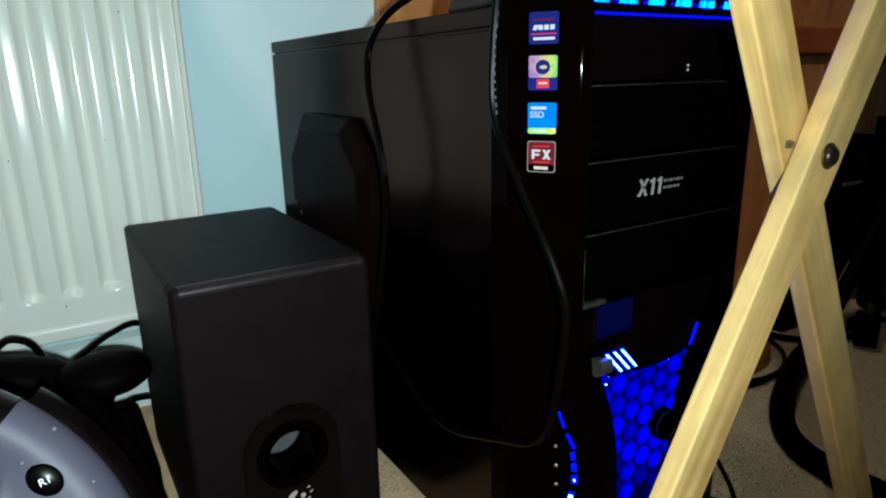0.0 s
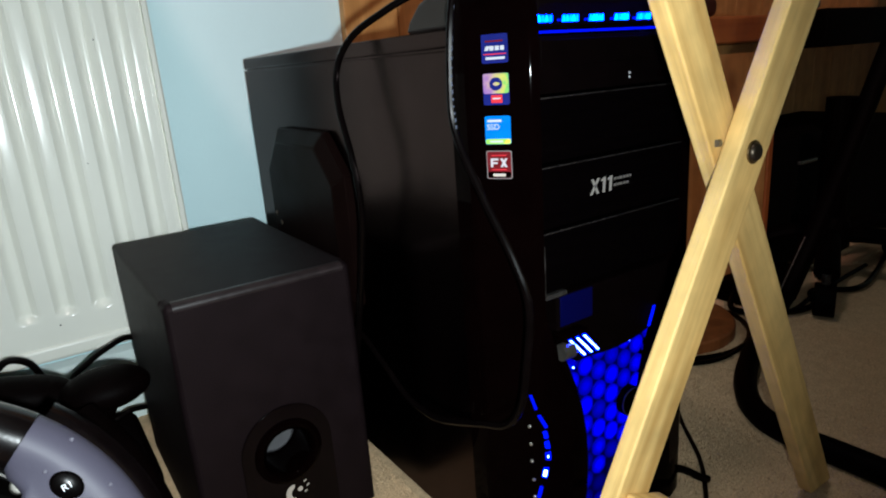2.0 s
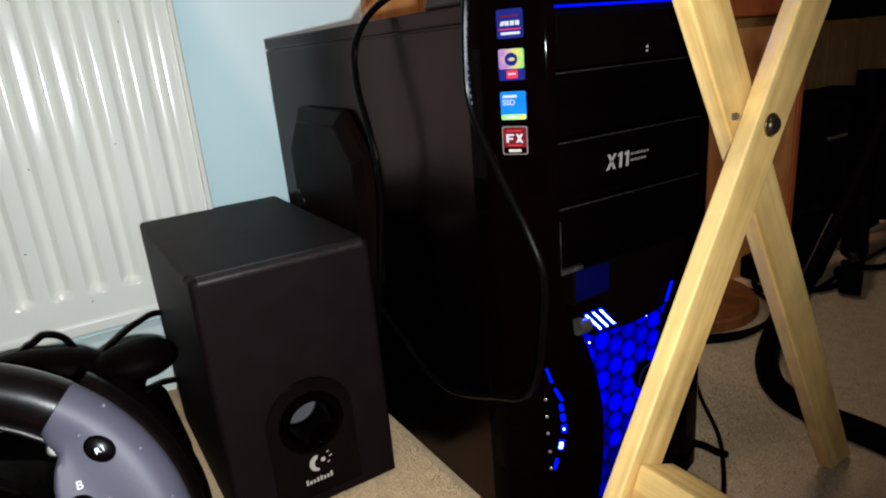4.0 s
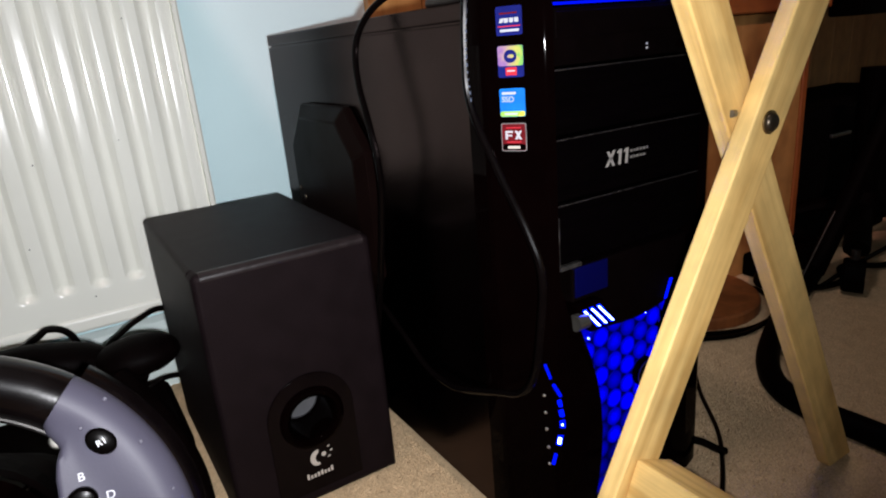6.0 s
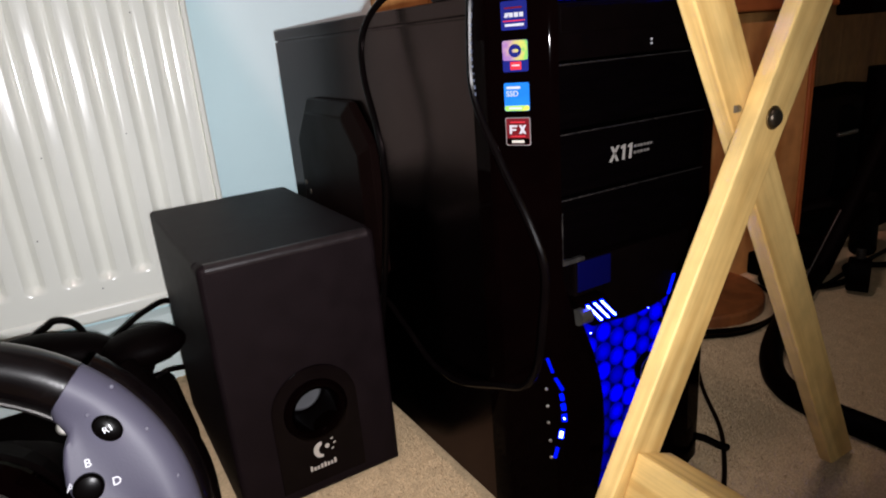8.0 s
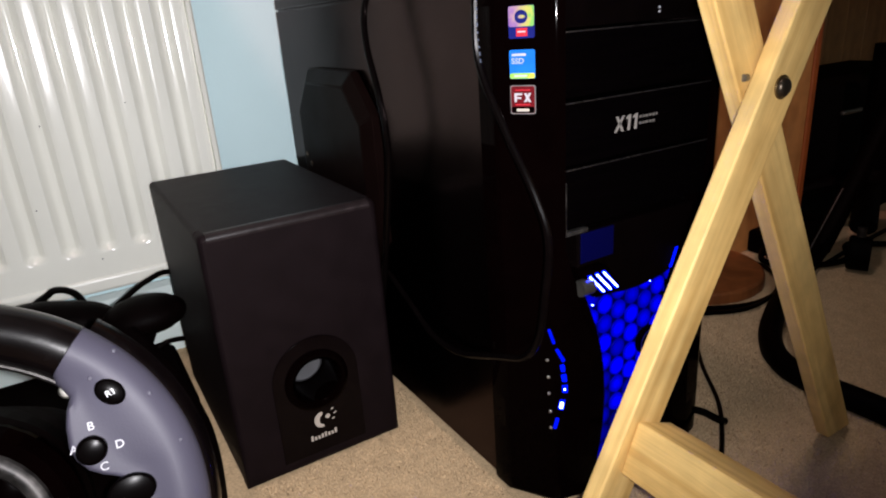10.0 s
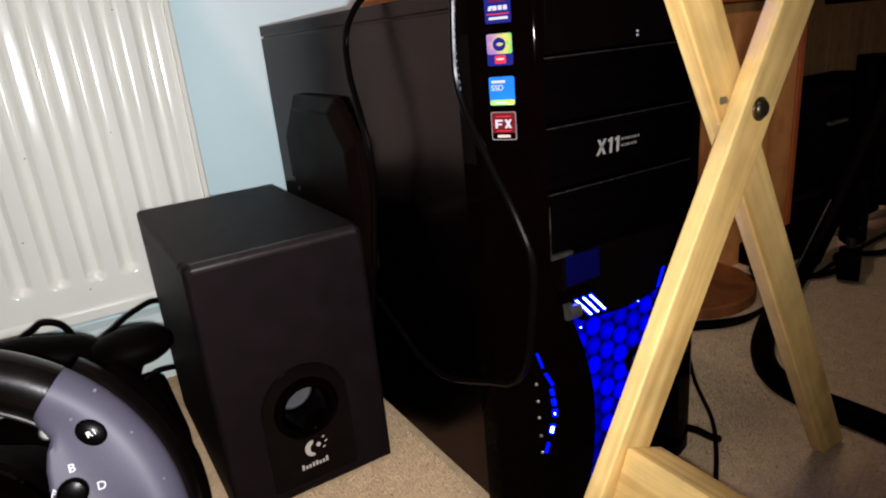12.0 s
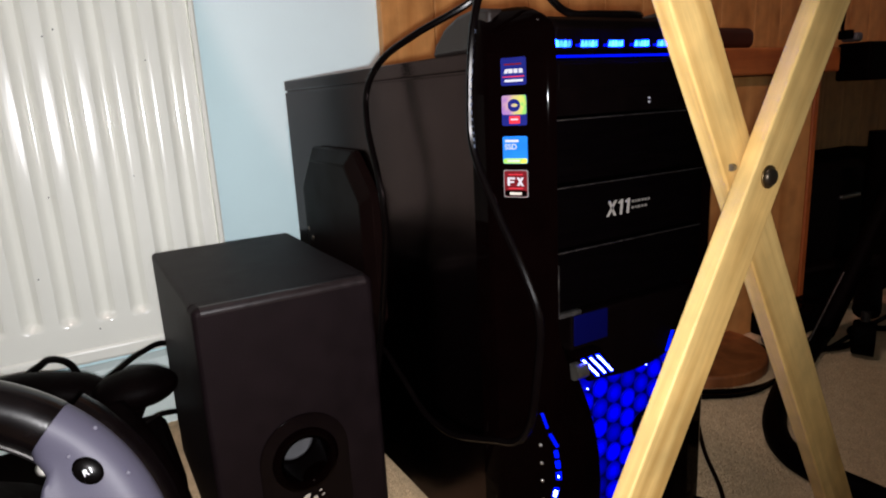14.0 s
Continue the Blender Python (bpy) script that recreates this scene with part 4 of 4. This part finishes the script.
    part("motor_housing", blob((-0.365, 0.13, 0.078), (0.085, 0.085, 0.08)), M_MATTE, t)
    part("clamp", sweep([(-0.275, 0.20, 0.155), (-0.258, 0.18, 0.13), (-0.245, 0.168, 0.09), (-0.242, 0.162, 0.055), (-0.245, 0.16, 0.0)], 0.020, 16), M_MATTE, t)
    part("clamp_knob", disc((-0.262, 0.172, 0.128), (-0.3, -1, 0.2), 0.010, 0.012, 18, 0.003), M_GLOSS, t)
    part("base_foot", box(-0.45, -0.265, 0.04, 0.20, -0.002, 0.025, 0.008, 3), M_MATTE, t)


racing_wheel()


# ---- pedal set behind the wheel ----
def pedals():
    t = thing("pedal_unit", (-0.33, 0.30, 0), "black rounded plastic pedal unit by the skirting board", "pedals")
    part("base", box(-0.50, -0.215, 0.28, 0.43, -0.001, 0.05, 0.015, 3), M_MATTE, t)
    part("rest", blob((-0.247, 0.24, 0.158), (0.033, 0.026, 0.0160), Matrix.Rotation(radians(1), 4, "Y")), M_MATTE, t)
    part("rest_arm", sweep([(-0.275, 0.30, 0.04), (-0.27, 0.29, 0.08), (-0.250, 0.245, 0.145)], 0.011, 14), M_MATTE, t)
    part("arched_cover", sweep([(-0.47, 0.27, 0.13), (-0.40, 0.26, 0.164), (-0.335, 0.26, 0.168), (-0.307, 0.26, 0.164), (-0.279, 0.26, 0.152), (-0.262, 0.25, 0.12), (-0.258, 0.26, 0.06)], 0.022, 16, 0.7), M_MATTE, t)


pedals()


# ---- cables ----
def cable(points, r, label, name="cable", steps=10):
    ob = part(name, sweep(points, r, 10, steps=steps), M_CABLE)
    return tagged(ob, label, "cable")


cable([(0.05, 0.10, 0.50), (0.02, 0.10, 0.455), (-0.02, 0.135, 0.428), (-0.036, 0.163, 0.412), (-0.046, 0.175, 0.39), (-0.05, 0.172, 0.36), (-0.05, 0.158, 0.32), (-0.048, 0.155, 0.28), (-0.045, 0.17, 0.235), (-0.043, 0.19, 0.18), (-0.043, 0.21, 0.12), (-0.043, 0.24, 0.05), (-0.043, 0.28, 0.004)],
      0.0027, "thin black cable hanging over the side of the tower")
cable([(0.03, 0.06, 0.50), (-0.02, 0.035, 0.455), (-0.036, 0.03, 0.425), (-0.04, 0.032, 0.38), (-0.04, 0.030, 0.345), (-0.036, 0.010, 0.305), (-0.032, -0.012, 0.268), (-0.03, -0.022, 0.24), (-0.03, -0.018, 0.20), (-0.031, -0.012, 0.168), (-0.032, 0.002, 0.148), (-0.033, 0.03, 0.136), (-0.034, 0.08, 0.1165), (-0.034, 0.108, 0.1125),
       (-0.034, 0.137, 0.1155), (-0.034, 0.178, 0.1345), (-0.034, 0.225, 0.149), (-0.034, 0.29, 0.12), (-0.034, 0.33, 0.004)],
      0.0026, "thin black cable looping down the front of the tower", "printed_cable")
printed = bpy.data.objects["printed_cable"]
along = [p for p in smooth_path([(-0.036, 0.03, 0.425), (-0.04, 0.032, 0.38), (-0.04, 0.030, 0.345)], 16) if p.z < 0.42]
for k, (p, q) in enumerate(zip(along[::2], along[1::2])):
    c, d = (p + q) / 2 + Vector((-0.0008, -0.0025, 0)), q - p
    m = frame_of(c, d, Vector((0.95, -0.3, 0)))
    h = d.length * (0.5 + 0.2 * math.sin(k * 5))
    part("print_mark", box(-h, h * 0.6, -0.0004, 0.0004, -0.0003, 0.0003, 0), M_MARK, printed, "", m)
cable([(0.36, 0.17, 0.003), (0.311, 0.119, 0.004), (0.26, 0.069, 0.004), (0.215, 0.016, 0.004), (0.173, -0.019, 0.004), (0.121, -0.055, 0.004), (0.06, -0.10, 0.004)], 0.0023, "thin black cable lying on the carpet beside the tower")
cable([(0.160, 0.012, 0.022), (0.172, 0.002, 0.018), (0.183, -0.006, 0.010), (0.192, -0.008, 0.005)], 0.0036, "short black plug lead at the foot of the tower", "plug_lead")
cable([(0.55, 0.45, 0.003), (0.56, 0.30, 0.003), (0.555, 0.19, 0.004), (0.50, 0.135, 0.004), (0.42, 0.122, 0.004), (0.36, 0.15, 0.004), (0.30, 0.2, 0.004)], 0.003, "black cable curled on the carpet by the desk")
cable([(0.30, 0.22, 0.003), (0.40, 0.14, 0.004), (0.47, 0.125, 0.004), (0.56, 0.15, 0.004), (0.62, 0.14, 0.006), (0.72, 0.15, 0.006), (0.9, 0.16, 0.006)], 0.0035, "thick black cable lying on the carpet")
cable([(-0.52, 0.42, 0.10), (-0.36, 0.41, 0.125), (-0.327, 0.40, 0.138), (-0.313, 0.40, 0.145), (-0.298, 0.40, 0.138), (-0.290, 0.40, 0.120), (-0.28, 0.42, 0.07), (-0.25, 0.44, 0.004)], 0.0035, "black cable looped under the radiator")
cable([(-0.30, 0.36, 0.06), (-0.27, 0.39, 0.108), (-0.252, 0.40, 0.120), (-0.230, 0.40, 0.132), (-0.205, 0.41, 0.133), (-0.17, 0.44, 0.10), (-0.15, 0.46, 0.004)], 0.003, "black cable behind the loudspeaker")
cable([(-0.27, 0.39, 0.035), (-0.235, 0.40, 0.052), (-0.212, 0.405, 0.054), (-0.16, 0.43, 0.03), (-0.12, 0.45, 0.004)], 0.0028, "thin black cable behind the loudspeaker")


# ---- desk and the things under it ----
def desk():
    t = thing("desk", (0.9, 0.3, 0), "honey pine desk with red-brown edging", "desk")
    along_z = lambda x, y: Matrix.Translation((x, y, 0))
    # upright planks of the back panel
    x = 0.128
    rnd = random.Random(4)
    while x < 1.85:
        w = rnd.uniform(0.075, 0.11)
        part("back_plank", box(0, w - 0.0015, 0, 0.014, 0.0, 1.1, 0.0012), M_PINE_DULL, t, "", along_z(x, 0.4995))
        x += w
    part("side_board", box(0, 0.235, 0, 0.02, 0, 0.386, 0.002), M_PINE_DULL, t, "", along_z(0.487, 0.25))
    part("edge_strip", box(0, 0.012, -0.003, 0.02, 0, 0.386, 0.002), M_RED, t, "red-brown edge strip", along_z(0.7225, 0.25))
    part("edge_strip", box(0, 0.012, -0.003, 0.02, 0, 0.386, 0.002), M_RED, t, "red-brown edge strip", along_z(0.4745, 0.25))
    turn = Matrix.Rotation(radians(90), 4, "Y")
    part("shelf", box(-0.036, 0, -0.01, 0.26, 0, 0.53, 0.003), M_RED, t, "orange-brown shelf board", Matrix.Translation((0.23, 0.245, 0.387)) @ turn)
    # unseen board behind the rail, added to keep lamp light off the floor
    part("desktop", box(-0.024, 0, 0, 0.243, 0, 1.08, 0.004), M_PINE_DULL, t, "unseen honey pine desktop that shades the floor below", Matrix.Translation((0.765, 0.2555, 0.396)) @ turn)
    part("black_rail", box(0.775, 1.9, 0.2, 0.25, 0.372, 0.428, 0.004), M_MATTE, t, "black rail")


desk()


def under_desk():
    t = thing("black_box", (0.95, 0.36, 0), "black equipment box with a silver handle under the desk", "box")
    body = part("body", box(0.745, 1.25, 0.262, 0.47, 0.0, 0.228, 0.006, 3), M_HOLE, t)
    part("handle", box(0.84, 0.90, 0.255, 0.2618, 0.178, 0.185, 0.002), M_DULL, t, "dull silver handle")
    part("red_light", disc((1.0, 0.2625, 0.11), (0, -1, 0), 0.004, 0.002, 12), M_REDLED, t, "small red light")
    t = thing("bent_tube_frame", (0.3, 0.0, 0), "black bent steel tube foot of a chair on the carpet", "chair frame")
    part("floor_tube", sweep([(0.310, -0.55, 0.0105), (0.310, -0.3, 0.0105), (0.309, -0.09, 0.0105), (0.307, -0.03, 0.0105), (0.318, 0.015, 0.0105), (0.357, 0.054, 0.0105), (0.43, 0.092, 0.0105), (0.53, 0.127, 0.0105), (0.66, 0.17, 0.0105)], 0.0125, 14), M_MATTE, t)
    part("leaning_tube", sweep([(0.66, 0.17, 0.0105), (0.70, 0.17, 0.06), (0.78, 0.16, 0.2), (0.86, 0.15, 0.36), (0.93, 0.14, 0.5)], 0.014, 14), M_MATTE, t)
    t = thing("round_wooden_base", (0.455, 0.243, 0), "round red-brown wooden base standing on the carpet", "base")
    part("plate", disc((0.455, 0.243, 0.0), (0, 0, 1), 0.1, 0.016, 56, 0.004), M_BROWN, t)
    t = thing("dark_handset", (0.4, 0.3, 0.423), "dark red-brown rounded handset lying on the shelf", "handset")
    part("body", box(0.36, 0.590, 0.26, 0.32, 0.4235, 0.452, 0.011, 5), M_HANDSET, t)
    tagged(part("metal_rod", sweep([(0.568, 0.15, 0.0), (0.593, 0.15, 0.029), (0.646, 0.15, 0.092), (0.66, 0.15, 0.108)], 0.0013, 8), M_TRIM), "thin dull metal rod leaning under the desk", "rod")


under_desk()
cable([(0.93, 0.485, 0.40), (0.935, 0.48, 0.30), (0.95, 0.47, 0.24), (0.99, 0.45, 0.232)], 0.004, "black cable hanging down behind the desk")


def desk_top_things():
    t = thing("power_plug", (0.765, 0.222, 0.4282), "grey power plug on the black rail", "plug")
    part("body", box(0.748, 0.766, 0.208, 0.232, 0.4282, 0.441, 0.004, 3), M_CONE, t)
    part("pin_end", box(0.740, 0.7479, 0.212, 0.232, 0.432, 0.445, 0.002), M_MATTE, t)
    part("lead", sweep([(0.738, 0.222, 0.440), (0.722, 0.216, 0.447), (0.716, 0.212, 0.475), (0.722, 0.215, 0.51), (0.735, 0.222, 0.56)], 0.0025, 8), M_CABLE, t)


desk_top_things()
cable([(0.06, 0.12, 0.50), (0.05, 0.07, 0.455), (0.052, 0.045, 0.4335), (0.075, 0.038, 0.4315), (0.11, 0.036, 0.4315), (0.135, 0.06, 0.4325), (0.13, 0.10, 0.4265)], 0.0028, "black cable lying on top of the tower")


def carpet_pile():
    """Short tufts where the carpet is seen close, leaving out what stands on it."""
    rng = np.random.default_rng(7)
    step = 0.0034
    xs, ys = np.meshgrid(np.arange(-0.30, 0.62, step), np.arange(-0.16, 0.48, step))
    x = xs.ravel() + rng.uniform(-0.0014, 0.0014, xs.size)
    y = ys.ravel() + rng.uniform(-0.0014, 0.0014, xs.size)
    keep = ~((x > -0.2035) & (x < -0.0575) & (y > 0.1735) & (y < 0.41)) & ~((x > -0.022) & (x < 0.17) & (y > 0.004) & (y < 0.46))
    keep &= ~((x < -0.20) & (y > 0.02)) & ~((x - 0.455) ** 2 + (y - 0.243) ** 2 < 0.0098)
    x, y = x[keep], y[keep]
    n = x.size
    turn, r, h = rng.uniform(0, 6.28, n), rng.uniform(0.0013, 0.0023, n), rng.uniform(0.0018, 0.0038, n)
    lx, ly = rng.normal(0, 0.0012, n), rng.normal(0, 0.0012, n)
    co = np.zeros((n, 4, 3))
    for k in range(3):
        a = turn + k * 2.094
        co[:, k] = np.stack((x + r * np.cos(a), y + r * np.sin(a), np.full(n, -0.0022)), 1)
    co[:, 3] = np.stack((x + lx, y + ly, h - 0.0008), 1)
    base = np.arange(n)[:, None] * 4
    tri = np.concatenate([base + np.array(f) for f in ((0, 1, 3), (1, 2, 3), (2, 0, 3))])
    me = bpy.data.meshes.new("carpet_pile")
    me.from_pydata(co.reshape(-1, 3).tolist(), [], tri.tolist())
    me.materials.append(M_CARPET)
    me.shade_smooth()
    tagged(new("carpet_pile", me), "short beige tufts of the carpet", "carpet pile", kind="stuff")


carpet_pile()


def chair_base():
    t = thing("office_chair_base", (0.82, 0.2, 0), "black five-armed office chair base with castors under the desk", "chair base")
    c = Vector((0.82, 0.19, 0.075))
    part("hub", lathe([(0.001, 0.03), (0.024, 0.03), (0.03, 0.02), (0.032, -0.02), (0.02, -0.03)], 24), M_MATTE, t, "", Matrix.Translation(c))
    for k in range(5):
        a = radians(205 + 72 * k)
        d = Vector((math.cos(a), math.sin(a), 0))
        reach = 0.19 if d.y < 0.3 else 0.12
        e = c + d * reach
        part("arm", sweep([c + d * 0.015, c + d * reach * 0.5 + Vector((0, 0, 0.004)), e + Vector((0, 0, -0.012))], 0.017, 12, 0.75), M_MATTE, t)
        cast = part("castor", disc((e.x - d.y * 0.014, e.y + d.x * 0.014, 0.0245), (d.y, -d.x, 0), 0.0245, 0.028, 20, 0.004), M_MATTE, t)
        part("castor_pin", disc((e.x, e.y, 0.049), (0, 0, 1), 0.006, 0.014, 12), M_TRIM, t)
    part("gas_column", disc(c + Vector((0, 0, 0.02)), (0, 0, 1), 0.022, 0.2, 20), M_MATTE, t)


chair_base()


def power_strip():
    t = thing("power_strip", (0.66, 0.24, 0), "black power strip lying on the carpet under the desk", "power strip")
    part("body", box(0.60, 0.745, 0.195, 0.25, 0.0, 0.036, 0.005, 3), M_MATTE, t)
    for x in (0.63, 0.67, 0.71):
        part("socket", disc((x, 0.2225, 0.0358), (0, 0, 1), 0.014, 0.0016, 18), M_GLOSS, t)


power_strip()
cable([(0.60, 0.22, 0.02), (0.57, 0.20, 0.006), (0.60, 0.15, 0.006), (0.66, 0.13, 0.006), (0.72, 0.16, 0.006), (0.78, 0.12, 0.006), (0.9, 0.14, 0.006), (1.1, 0.2, 0.006)], 0.0045, "thick black cable heaped under the desk")
